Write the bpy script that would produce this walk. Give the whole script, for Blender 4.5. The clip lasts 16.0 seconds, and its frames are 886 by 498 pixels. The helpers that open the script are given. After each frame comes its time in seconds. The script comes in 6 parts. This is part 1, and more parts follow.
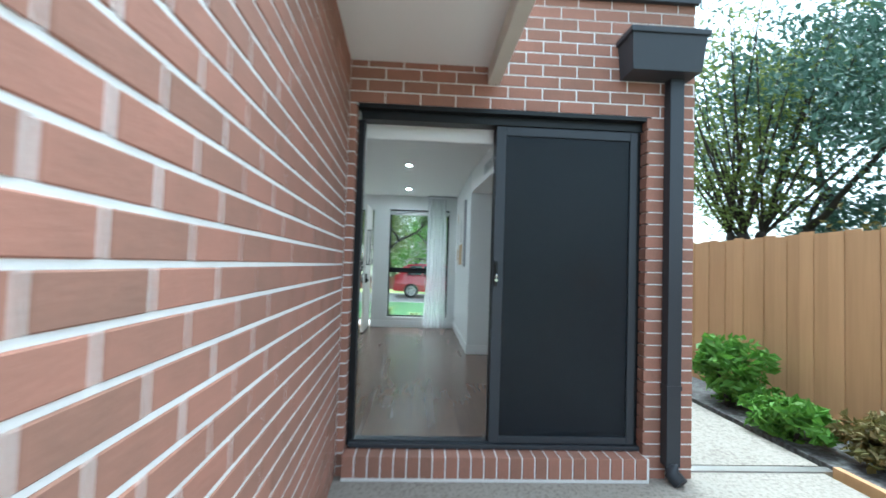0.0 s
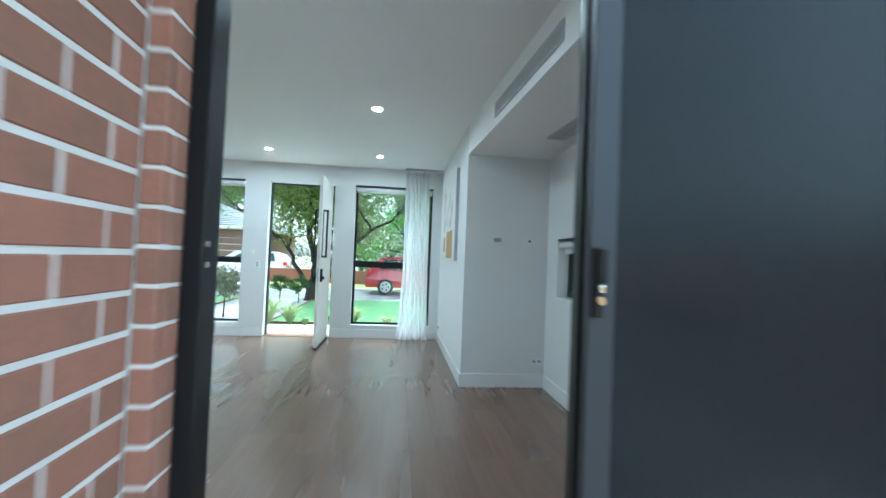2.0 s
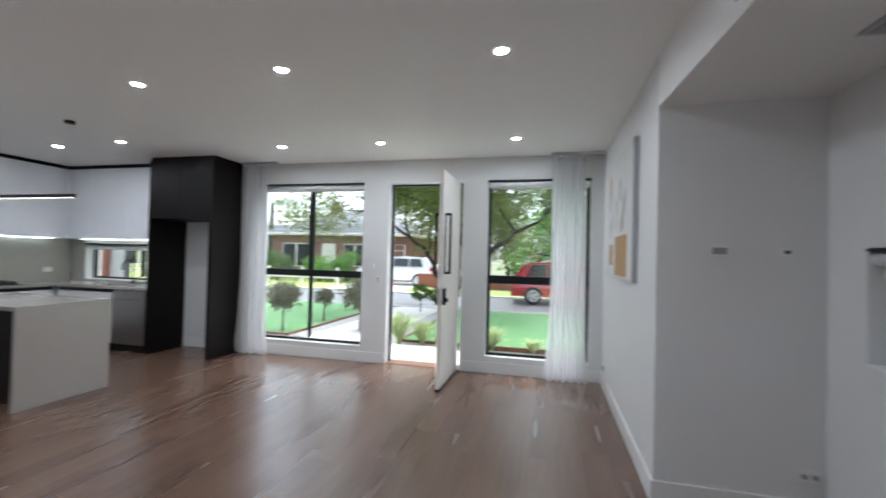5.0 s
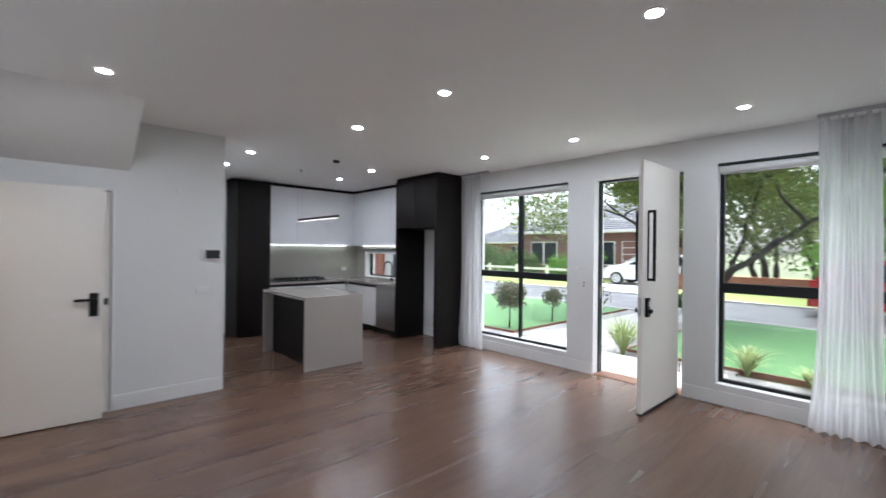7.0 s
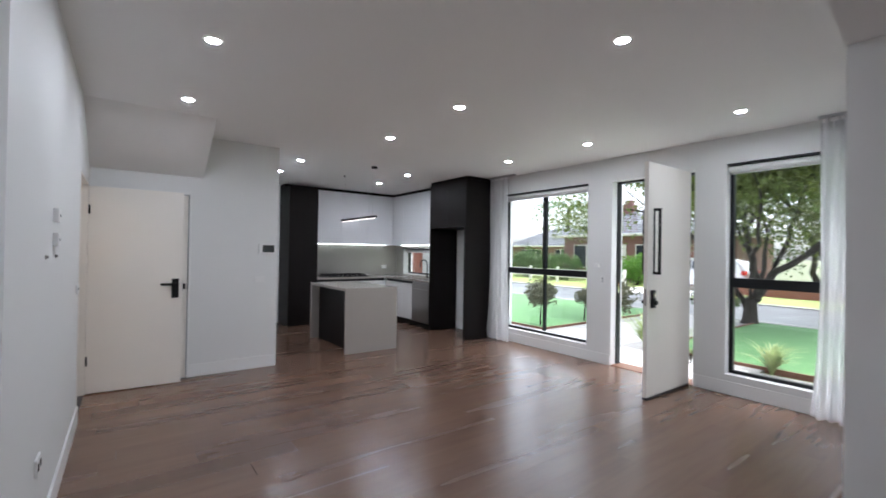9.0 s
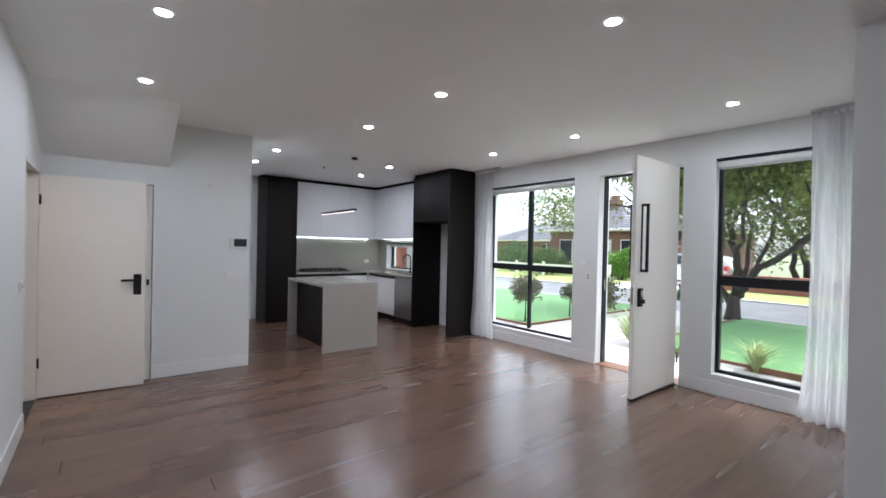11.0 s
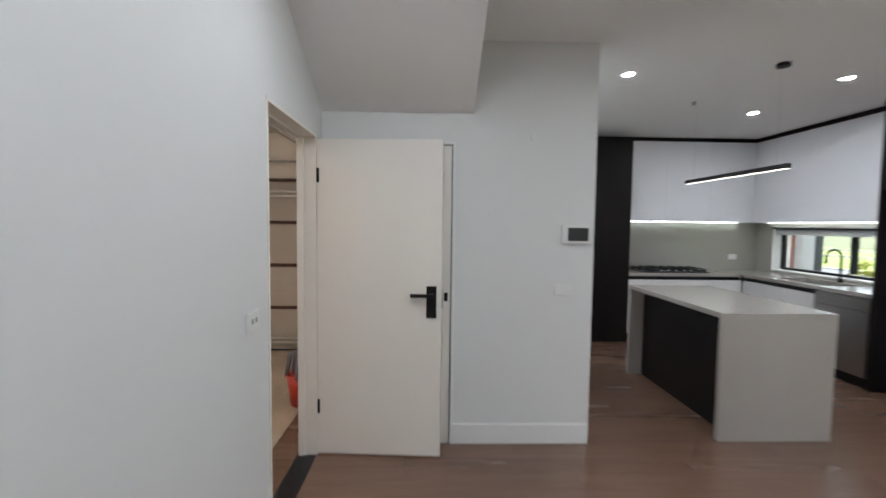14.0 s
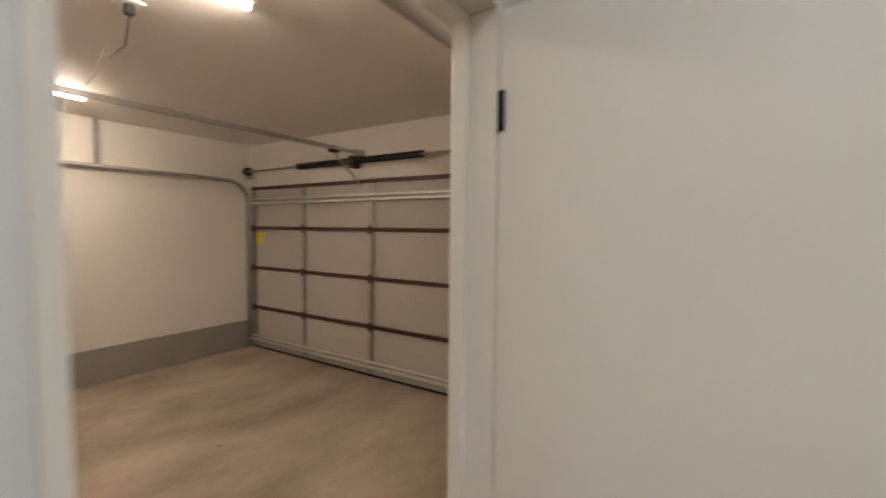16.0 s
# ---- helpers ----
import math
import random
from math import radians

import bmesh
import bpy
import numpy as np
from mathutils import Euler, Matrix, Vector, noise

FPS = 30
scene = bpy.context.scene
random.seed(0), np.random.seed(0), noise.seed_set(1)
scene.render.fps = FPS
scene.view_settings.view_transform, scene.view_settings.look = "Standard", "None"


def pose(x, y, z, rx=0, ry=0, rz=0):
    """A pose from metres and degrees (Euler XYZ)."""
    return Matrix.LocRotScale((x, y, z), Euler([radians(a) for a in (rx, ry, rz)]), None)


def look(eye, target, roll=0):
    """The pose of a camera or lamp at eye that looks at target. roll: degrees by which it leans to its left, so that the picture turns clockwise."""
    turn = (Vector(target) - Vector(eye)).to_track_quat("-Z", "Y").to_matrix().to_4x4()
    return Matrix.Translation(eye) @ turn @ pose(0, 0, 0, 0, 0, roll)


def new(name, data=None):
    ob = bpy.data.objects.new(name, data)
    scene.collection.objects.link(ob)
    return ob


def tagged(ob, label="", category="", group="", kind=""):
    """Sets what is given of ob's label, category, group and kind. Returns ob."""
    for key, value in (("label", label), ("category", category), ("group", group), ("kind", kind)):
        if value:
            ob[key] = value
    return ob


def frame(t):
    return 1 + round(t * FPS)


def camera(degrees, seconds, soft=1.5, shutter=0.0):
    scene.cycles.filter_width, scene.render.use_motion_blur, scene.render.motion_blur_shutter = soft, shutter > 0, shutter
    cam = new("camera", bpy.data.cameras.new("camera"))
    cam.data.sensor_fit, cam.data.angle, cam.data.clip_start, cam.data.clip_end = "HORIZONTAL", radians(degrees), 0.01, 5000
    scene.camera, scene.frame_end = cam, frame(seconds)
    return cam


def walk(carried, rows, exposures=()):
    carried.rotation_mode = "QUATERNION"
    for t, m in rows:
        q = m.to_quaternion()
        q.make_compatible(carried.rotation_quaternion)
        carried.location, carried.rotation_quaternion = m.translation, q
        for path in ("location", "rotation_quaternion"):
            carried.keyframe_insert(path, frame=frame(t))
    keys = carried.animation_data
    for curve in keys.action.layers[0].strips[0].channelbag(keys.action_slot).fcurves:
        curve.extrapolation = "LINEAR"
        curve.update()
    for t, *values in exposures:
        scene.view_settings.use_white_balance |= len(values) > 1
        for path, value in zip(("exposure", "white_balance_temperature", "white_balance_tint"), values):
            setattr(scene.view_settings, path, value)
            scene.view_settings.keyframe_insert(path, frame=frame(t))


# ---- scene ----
cam = camera(92.1, 16.0, soft=1.6, shutter=0.8)
PATH = [
    (0, (0.331, 0.157, 1.305), (0.431, 2.153, 1.383), 1.87),
    (0.5, (0.34, 0.596, 1.331), (0.551, 2.583, 1.392), 1.47),
    (1, (0.33, 1.097, 1.322), (0.55, 3.084, 1.378), 1.77),
    (1.5, (0.374, 1.606, 1.32), (0.592, 3.593, 1.369), 1.91),
    (2, (0.356, 2.146, 1.301), (0.566, 4.134, 1.353), 2.31),
    (2.5, (0.317, 2.566, 1.334), (0.518, 4.555, 1.396), 2.22),
    (3, (0.273, 2.843, 1.338), (0.474, 4.828, 1.479), 2.02),
    (3.2, (0.254, 2.927, 1.335), (0.501, 4.905, 1.49), 2.05),
    (5.5, (0.495, 3.898, 1.513), (-0.263, 5.749, 1.509), 0.94),
    (6, (0.597, 4.076, 1.553), (-0.423, 5.797, 1.538), 0.65),
    (6.5, (0.73, 4.165, 1.563), (-0.58, 5.676, 1.546), 0.64),
    (7, (0.967, 4.106, 1.551), (-0.506, 5.459, 1.551), 0.63),
    (7.5, (1.229, 4.088, 1.559), (-0.35, 5.314, 1.571), 0.54),
    (8, (1.382, 4.091, 1.522), (-0.251, 5.245, 1.538), 0.69),
    (8.5, (1.461, 4.042, 1.494), (-0.175, 5.192, 1.507), 0.85),
    (9, (1.517, 3.963, 1.46), (-0.09, 5.153, 1.475), 0.94),
    (9.2, (1.537, 3.943, 1.458), (-0.048, 5.163, 1.469), 1.16),
    (11.3, (1.311, 4.177, 1.486), (-0.26, 5.415, 1.47), 1.24),
    (11.5, (1.194, 4.201, 1.489), (-0.412, 5.394, 1.47), 1.25),
    (12, (0.798, 4.262, 1.507), (-0.943, 5.244, 1.44), 1.6),
    (12.5, (0.357, 4.311, 1.534), (-1.503, 5.04, 1.432), 1.35),
    (13, (-0.153, 4.383, 1.536), (-2.111, 4.776, 1.424), 1.07),
    (13.5, (-0.663, 4.385, 1.507), (-2.653, 4.544, 1.393), 0.8),
    (14, (-1.175, 4.388, 1.526), (-3.171, 4.441, 1.41), 0.7),
    (14.5, (-1.655, 4.358, 1.543), (-3.651, 4.284, 1.438), 0.7),
    (15, (-2.156, 4.328, 1.552), (-4.123, 3.98, 1.455), 0.5),
    (15.5, (-2.606, 4.286, 1.553), (-4.474, 3.576, 1.458), -0.0),
    (15.8, (-2.879, 4.163, 1.556), (-4.641, 3.222, 1.452), 0.4),
    (16, (-3.012, 4.088, 1.56), (-4.696, 3.013, 1.456), 0.5),
]
walk(cam, [(t, look(e, a, r)) for t, e, a, r in PATH],
     exposures=[(0, 2.1, 5250, -8), (0.8, 2.25, 5150, -10), (1.6, 2.55, 5000, -12), (2.5, 2.5, 5200, -11), (3.2, 2.33, 5550, -8), (5.3, 2.06, 5850, 8),
                (9, 2.05, 5900, 10), (11.5, 2.06, 5850, 10), (12.5, 2.08, 6000, 8), (14, 2.13, 6100, 7), (15, 2.02, 6300, 5), (16, 2.0, 6700, 7)])

# ---- world and sun ----
world = bpy.data.worlds.new("sky")
scene.world = world
world.use_nodes = True
wn, wl = world.node_tree.nodes, world.node_tree.links
bg = wn["Background"]
sky = wn.new("ShaderNodeTexSky")
sky.sky_type = "NISHITA"
sky.sun_disc = False
sky.sun_elevation, sky.sun_rotation = radians(70), radians(15)
sky.dust_density, sky.ozone_density = 4.0, 0.6
hue = wn.new("ShaderNodeHueSaturation")
hue.inputs["Saturation"].default_value = 0.3
wl.new(sky.outputs[0], hue.inputs["Color"])
wl.new(hue.outputs[0], bg.inputs[0])
bg.inputs[1].default_value = 0.17

sun = new("sun", bpy.data.lights.new("sun", "SUN"))
sun.data.energy, sun.data.angle, sun.data.color = 0.5, radians(50), (1, 0.97, 0.92)
sun.matrix_basis = look((2.27, 10.6, 18.8), (0.5, 4, 0))


# ---- materials ----
def material(name, color, rough=0.5, metal=0.0, vary=0.0, scale=4.0, grain=0.0, grain_scale=60.0, bump=0.0, rand=0.0,
             stretch=(1, 1, 1), second=None, coat=0.0, spec=0.5, rough_vary=0.0, island=False):
    """A node material: base colour mottled at two scales, random per object, with bump."""
    m = bpy.data.materials.new(name)
    m.use_nodes = True
    n, l = m.node_tree.nodes, m.node_tree.links
    b = n["Principled BSDF"]
    b.inputs["Roughness"].default_value, b.inputs["Metallic"].default_value = rough, metal
    b.inputs["Coat Weight"].default_value, b.inputs["Specular IOR Level"].default_value = coat, spec
    tc, mp = n.new("ShaderNodeTexCoord"), n.new("ShaderNodeMapping")
    mp.inputs["Scale"].default_value = stretch
    l.new(tc.outputs["Object"], mp.inputs["Vector"])
    vec = mp.outputs[0]
    if rand or island:
        info = n.new("ShaderNodeNewGeometry" if island else "ShaderNodeObjectInfo")
        rnd = info.outputs["Random Per Island" if island else "Random"]
        add = n.new("ShaderNodeVectorMath")
        add.operation = "ADD"
        mul = n.new("ShaderNodeMath")
        mul.operation, mul.inputs[1].default_value = "MULTIPLY", 37.0
        l.new(rnd, mul.inputs[0])
        l.new(vec, add.inputs[0]), l.new(mul.outputs[0], add.inputs[1])
        vec = add.outputs[0]
    big, fine = n.new("ShaderNodeTexNoise"), n.new("ShaderNodeTexNoise")
    for node, sc, det in ((big, scale, 3), (fine, grain_scale, 4)):
        node.inputs["Scale"].default_value, node.inputs["Detail"].default_value = sc, det
        l.new(vec, node.inputs["Vector"])
    mix = n.new("ShaderNodeMix")
    mix.data_type = "RGBA"
    two = second or tuple(max(0, c * (1 - 0.5)) for c in color)
    mix.inputs["A"].default_value, mix.inputs["B"].default_value = (*color, 1), (*two, 1)
    fac = n.new("ShaderNodeMath")
    fac.operation, fac.use_clamp = "MULTIPLY_ADD", True
    l.new(big.outputs["Fac"], fac.inputs[0])
    fac.inputs[1].default_value, fac.inputs[2].default_value = vary * 2, -vary * 0.5
    last = fac.outputs[0]
    if grain:
        g = n.new("ShaderNodeMath")
        g.operation, g.use_clamp = "MULTIPLY_ADD", True
        l.new(fine.outputs["Fac"], g.inputs[0])
        g.inputs[1].default_value = grain * 2
        sub = n.new("ShaderNodeMath")
        sub.operation, sub.inputs[1].default_value = "SUBTRACT", grain
        l.new(last, sub.inputs[0]), l.new(sub.outputs[0], g.inputs[2])
        last = g.outputs[0]
    if rand:
        r = n.new("ShaderNodeMath")
        r.operation, r.use_clamp = "MULTIPLY_ADD", True
        l.new(rnd, r.inputs[0])
        r.inputs[1].default_value = rand
        l.new(last, r.inputs[2])
        last = r.outputs[0]
    l.new(last, mix.inputs["Factor"])
    l.new(mix.outputs["Result"], b.inputs["Base Color"])
    if rough_vary:
        rr = n.new("ShaderNodeMath")
        rr.operation = "MULTIPLY_ADD"
        l.new(big.outputs["Fac"], rr.inputs[0])
        rr.inputs[1].default_value, rr.inputs[2].default_value = rough_vary, rough - rough_vary / 2
        l.new(rr.outputs[0], b.inputs["Roughness"])
    if bump:
        bp = n.new("ShaderNodeBump")
        bp.inputs["Strength"].default_value, bp.inputs["Distance"].default_value = bump, 0.004
        l.new(fine.outputs["Fac"], bp.inputs["Height"])
        l.new(bp.outputs[0], b.inputs["Normal"])
    return m


def emitter(name, color, strength):
    m = bpy.data.materials.new(name)
    m.use_nodes = True
    b = m.node_tree.nodes["Principled BSDF"]
    b.inputs["Emission Color"].default_value, b.inputs["Emission Strength"].default_value = (*color, 1), strength
    b.inputs["Base Color"].default_value = (0.8, 0.8, 0.8, 1)
    return m


def glassy(name, color=(1, 1, 1), rough=0.0):
    m = bpy.data.materials.new(name)
    m.use_nodes = True
    b = m.node_tree.nodes["Principled BSDF"]
    b.inputs["Transmission Weight"].default_value, b.inputs["Roughness"].default_value = 1.0, rough
    b.inputs["Base Color"].default_value, b.inputs["IOR"].default_value = (*color, 1), 1.45
    return m


def leafy(name, color, second, trans=0.35):
    """Leaves: varied per clump, part of the light passes through."""
    m = material(name, color, rough=0.55, vary=0.4, scale=1.2, second=second, island=True, rand=0.5)
    n, l = m.node_tree.nodes, m.node_tree.links
    b = n["Principled BSDF"]
    out = n["Material Output"]
    tr, mx = n.new("ShaderNodeBsdfTranslucent"), n.new("ShaderNodeMixShader")
    l.new(b.inputs["Base Color"].links[0].from_socket, tr.inputs["Color"])
    mx.inputs[0].default_value = trans
    l.new(b.outputs[0], mx.inputs[1]), l.new(tr.outputs[0], mx.inputs[2]), l.new(mx.outputs[0], out.inputs["Surface"])
    return m


def sheer(name, color, clear=0.35):
    m = material(name, color, rough=0.9, vary=0.1, scale=3, grain=0.1, grain_scale=200)
    n, l = m.node_tree.nodes, m.node_tree.links
    b, out = n["Principled BSDF"], n["Material Output"]
    tl, tp = n.new("ShaderNodeBsdfTranslucent"), n.new("ShaderNodeBsdfTransparent")
    tl.inputs["Color"].default_value = (*color, 1)
    m1, m2 = n.new("ShaderNodeMixShader"), n.new("ShaderNodeMixShader")
    m1.inputs[0].default_value, m2.inputs[0].default_value = 0.55, clear
    l.new(b.outputs[0], m1.inputs[1]), l.new(tl.outputs[0], m1.inputs[2])
    l.new(m1.outputs[0], m2.inputs[1]), l.new(tp.outputs[0], m2.inputs[2]), l.new(m2.outputs[0], out.inputs["Surface"])
    return m


M = {
    "paint": material("wall_paint", (0.735, 0.74, 0.73), 0.55, vary=0.08, scale=1.5, second=(0.69, 0.7, 0.7), bump=0.04, grain_scale=350),
    "ceil": material("ceiling_paint", (0.85, 0.84, 0.825), 0.7, vary=0.1, scale=1.2, second=(0.82, 0.81, 0.79), bump=0.03, grain_scale=350),
    "trim": material("gloss_trim", (0.8, 0.8, 0.79), 0.3, vary=0.06, scale=3, second=(0.76, 0.76, 0.75)),
    "door": material("door_paint", (0.82, 0.785, 0.725), 0.35, vary=0.08, scale=2, second=(0.78, 0.745, 0.69), bump=0.02, grain_scale=200),
    "plank": material("timber_floor", (0.19, 0.111, 0.074), 0.27, spec=0.8, vary=0.6, scale=3.0, second=(0.098, 0.055, 0.037), grain=0.35, grain_scale=26,
                      stretch=(1, 0.09, 1), rand=0.3, rough_vary=0.03),
    "joint": material("floor_joint", (0.07, 0.043, 0.03), 0.7, vary=0.1),
    "brick": material("red_brick", (0.37, 0.172, 0.124), 0.85, vary=0.45, scale=9, second=(0.23, 0.125, 0.09), grain=0.35, grain_scale=70, rand=0.55, bump=0.5),
    "brick_far": material("red_brick_joined", (0.37, 0.172, 0.124), 0.85, vary=0.45, scale=9, second=(0.23, 0.125, 0.09), grain=0.35, grain_scale=70, rand=0.55, bump=0.4, island=True),
    "mortar": material("mortar", (0.76, 0.755, 0.745), 0.9, vary=0.2, scale=8, second=(0.6, 0.585, 0.565), grain=0.2, grain_scale=150, bump=0.4),
    "frame": material("black_aluminium", (0.009, 0.01, 0.012), 0.4, spec=0.3, vary=0.1, scale=6),
    "screenframe": material("charcoal_powder_coat", (0.042, 0.046, 0.055), 0.45, spec=0.35, vary=0.12, scale=5, metal=0.2, bump=0.03, grain_scale=400),
    "mesh": material("security_mesh", (0.012, 0.015, 0.02), 0.3, spec=0.15, vary=0.3, scale=1.4, second=(0.022, 0.027, 0.034), grain=0.1, grain_scale=300),
    "wenge": material("dark_veneer", (0.0075, 0.0058, 0.0055), 0.45, spec=0.17, vary=0.3, scale=4, second=(0.014, 0.0095, 0.0085), grain=0.35, grain_scale=40, stretch=(1, 1, 0.05)),
    "gloss": material("gloss_white_door", (0.86, 0.87, 0.89), 0.06, vary=0.03, scale=1, second=(0.84, 0.85, 0.87)),
    "matt_white": material("white_laminate", (0.78, 0.77, 0.76), 0.25, vary=0.04, scale=2),
    "stone": material("engineered_stone", (0.37, 0.338, 0.308), 0.18, vary=0.15, scale=6, second=(0.3, 0.285, 0.27), grain=0.2, grain_scale=240),
    "splash": material("glass_splashback", (0.4, 0.385, 0.345), 0.08, vary=0.05, scale=1.5, second=(0.37, 0.355, 0.32)),
    "steel": material("stainless_steel", (0.42, 0.41, 0.4), 0.28, metal=1.0, vary=0.15, scale=5, stretch=(1, 1, 30), grain=0.15, grain_scale=20),
    "chrome": material("chrome", (0.7, 0.7, 0.7), 0.12, metal=1.0, vary=0.05),
    "black": material("matt_black_metal", (0.01, 0.01, 0.01), 0.5, spec=0.25, vary=0.15, scale=20),
    "black_iron": material("cast_iron", (0.02, 0.02, 0.021), 0.6, vary=0.2, scale=20, bump=0.2),
    "plastic": material("white_plastic", (0.78, 0.78, 0.77), 0.3, vary=0.05, scale=10),
    "grey_plastic": material("grey_plastic", (0.3, 0.31, 0.32), 0.4, vary=0.1, scale=10),
    "screen": material("dark_screen", (0.035, 0.04, 0.04), 0.12, vary=0.1, scale=10),
    "vent": material("vent_aluminium", (0.5, 0.51, 0.52), 0.5, metal=0.2, vary=0.1, scale=6),
    # darker grey that paints the shade between the grille slats
    "vent_shade": material("vent_shadow", (0.2, 0.205, 0.21), 0.7, vary=0.1),
    "blind": material("roller_blind", (0.8, 0.8, 0.8), 0.8, vary=0.08, scale=3, grain=0.08, grain_scale=300),
    "curtain": sheer("sheer_curtain", (0.76, 0.76, 0.77), 0.2),
    "canvas": material("canvas_print", (0.72, 0.72, 0.7), 0.7, vary=0.3, scale=5, second=(0.6, 0.6, 0.58), bump=0.1, grain_scale=300),
    "gold": material("ochre_paint", (0.45, 0.26, 0.07), 0.5, vary=0.5, scale=9, second=(0.28, 0.14, 0.05), grain=0.3, grain_scale=40),
    "greypaint": material("grey_brush_paint", (0.3, 0.3, 0.3), 0.6, vary=0.5, scale=12, second=(0.5, 0.5, 0.49)),
    "silver": material("silver_edge", (0.4, 0.41, 0.43), 0.4, metal=0.3, vary=0.1),
    "gfloor": material("garage_concrete", (0.52, 0.43, 0.335), 0.7, vary=0.85, scale=1.6, stretch=(0.6, 1.1, 1), second=(0.2, 0.15, 0.108), grain=0.2, grain_scale=30, bump=0.2, rough_vary=0.2),
    "gwall": material("garage_plaster", (0.78, 0.735, 0.69), 0.7, vary=0.15, scale=1.2, second=(0.72, 0.68, 0.62), bump=0.04, grain_scale=300),
    "hob": material("concrete_hob", (0.3, 0.28, 0.26), 0.85, vary=0.4, scale=3, grain=0.3, grain_scale=50, second=(0.22, 0.2, 0.18), bump=0.3),
    "gpanel": material("steel_door_panel", (0.5, 0.46, 0.42), 0.5, vary=0.15, scale=2, second=(0.45, 0.41, 0.37), bump=0.05, grain_scale=200),
    "alu": material("mill_aluminium", (0.72, 0.71, 0.69), 0.35, metal=0.4, vary=0.1, scale=8),
    "rail": material("brown_steel_rail", (0.06, 0.018, 0.014), 0.45, vary=0.2, scale=10),
    "galv": material("galvanised_steel", (0.42, 0.41, 0.4), 0.4, metal=0.8, vary=0.3, scale=12),
    "yellow": material("yellow_sticker", (0.75, 0.6, 0.02), 0.5, vary=0.1),
    "fence": material("treated_pine", (0.52, 0.31, 0.15), 0.8, vary=0.5, scale=3, second=(0.36, 0.2, 0.095), grain=0.35, grain_scale=26, stretch=(1, 1, 0.07), rand=0.4, bump=0.25),
    "agg": material("exposed_aggregate", (0.3, 0.268, 0.235), 0.8, vary=0.3, scale=2, second=(0.12, 0.1, 0.085), grain=1.3, grain_scale=38, bump=0.8),
    "path": material("pale_concrete", (0.62, 0.6, 0.57), 0.8, vary=0.25, scale=2, second=(0.5, 0.48, 0.45), grain=0.2, grain_scale=80, bump=0.2),
    "soil": material("garden_soil", (0.07, 0.065, 0.06), 0.95, vary=0.4, scale=6, grain=0.9, grain_scale=24, second=(0.24, 0.25, 0.26), bump=0.8),
    "gravel": material("gravel_bed", (0.4, 0.38, 0.36), 0.9, vary=0.3, scale=9, grain=0.6, grain_scale=45, second=(0.14, 0.13, 0.13), bump=0.9),
    "turf": material("green_turf", (0.13, 0.27, 0.1), 0.9, vary=0.3, scale=2, second=(0.09, 0.2, 0.07), grain=0.3, grain_scale=120, bump=0.6),
    "verge": material("verge_grass", (0.3, 0.36, 0.1), 0.9, vary=0.5, scale=1.3, second=(0.2, 0.25, 0.07), grain=0.3, grain_scale=60, bump=0.6),
    "asphalt": material("wet_asphalt", (0.13, 0.13, 0.135), 0.35, vary=0.3, scale=0.8, second=(0.09, 0.09, 0.095), grain=0.3, grain_scale=90, bump=0.3, rough_vary=0.25),
    "ground": material("dry_ground", (0.16, 0.17, 0.09), 0.95, vary=0.5, scale=0.3, second=(0.1, 0.12, 0.05), grain=0.3, grain_scale=10),
    "kerb": material("kerb_concrete", (0.45, 0.44, 0.42), 0.8, vary=0.3, scale=3),
    "corten": material("rust_edging", (0.2, 0.1, 0.065), 0.8, vary=0.4, scale=8, second=(0.18, 0.07, 0.04)),
    "bark": material("grey_bark", (0.05, 0.042, 0.036), 0.95, vary=0.5, scale=5, second=(0.022, 0.019, 0.016), spec=0.2, grain=0.5, grain_scale=25, stretch=(1, 1, 0.3), bump=0.8),
    "leaf_olive": leafy("olive_leaves", (0.2, 0.235, 0.045), (0.08, 0.12, 0.03), 0.4),
    "leaf_mid": leafy("green_leaves", (0.1, 0.18, 0.04), (0.05, 0.1, 0.025)),
    "leaf_blue": leafy("blue_conifer_needles", (0.075, 0.14, 0.1), (0.04, 0.085, 0.06), 0.2),
    "leaf_bright": leafy("bright_leaves", (0.16, 0.32, 0.04), (0.08, 0.2, 0.025)),
    "leaf_gold": leafy("golden_leaves", (0.42, 0.4, 0.05), (0.22, 0.27, 0.04)),
    "leaf_dark": leafy("dusky_leaves", (0.19, 0.21, 0.12), (0.13, 0.11, 0.075)),
    "leaf_autumn": leafy("rusty_leaves", (0.2, 0.13, 0.04), (0.1, 0.12, 0.03)),
    "strap": leafy("strap_leaves", (0.5, 0.55, 0.28), (0.26, 0.36, 0.13), 0.3),
    "far_brick": material("house_brick", (0.2, 0.11, 0.088), 0.9, vary=0.3, scale=3, second=(0.15, 0.08, 0.064), grain=0.2, grain_scale=20),
    "wall_brick_red": material("boundary_brick", (0.26, 0.1, 0.07), 0.9, vary=0.3, scale=3, second=(0.22, 0.07, 0.045), grain=0.2, grain_scale=30),
    "roof": material("grey_roof_tile", (0.12, 0.125, 0.135), 0.55, vary=0.25, scale=2, second=(0.09, 0.093, 0.1), rand=0.2, island=True),
    "cream": material("cream_paint", (0.7, 0.67, 0.6), 0.6, vary=0.1, scale=2),
    "carpaint": material("red_car_paint", (0.5, 0.012, 0.03), 0.2, vary=0.05, scale=2, coat=1.0),
    "whitecar": material("white_car_paint", (0.75, 0.75, 0.75), 0.2, vary=0.05, scale=2, coat=1.0),
    "carglass": material("tinted_car_glass", (0.02, 0.025, 0.03), 0.05, vary=0.05),
    "tyre": material("tyre_rubber", (0.02, 0.02, 0.02), 0.8, vary=0.2),
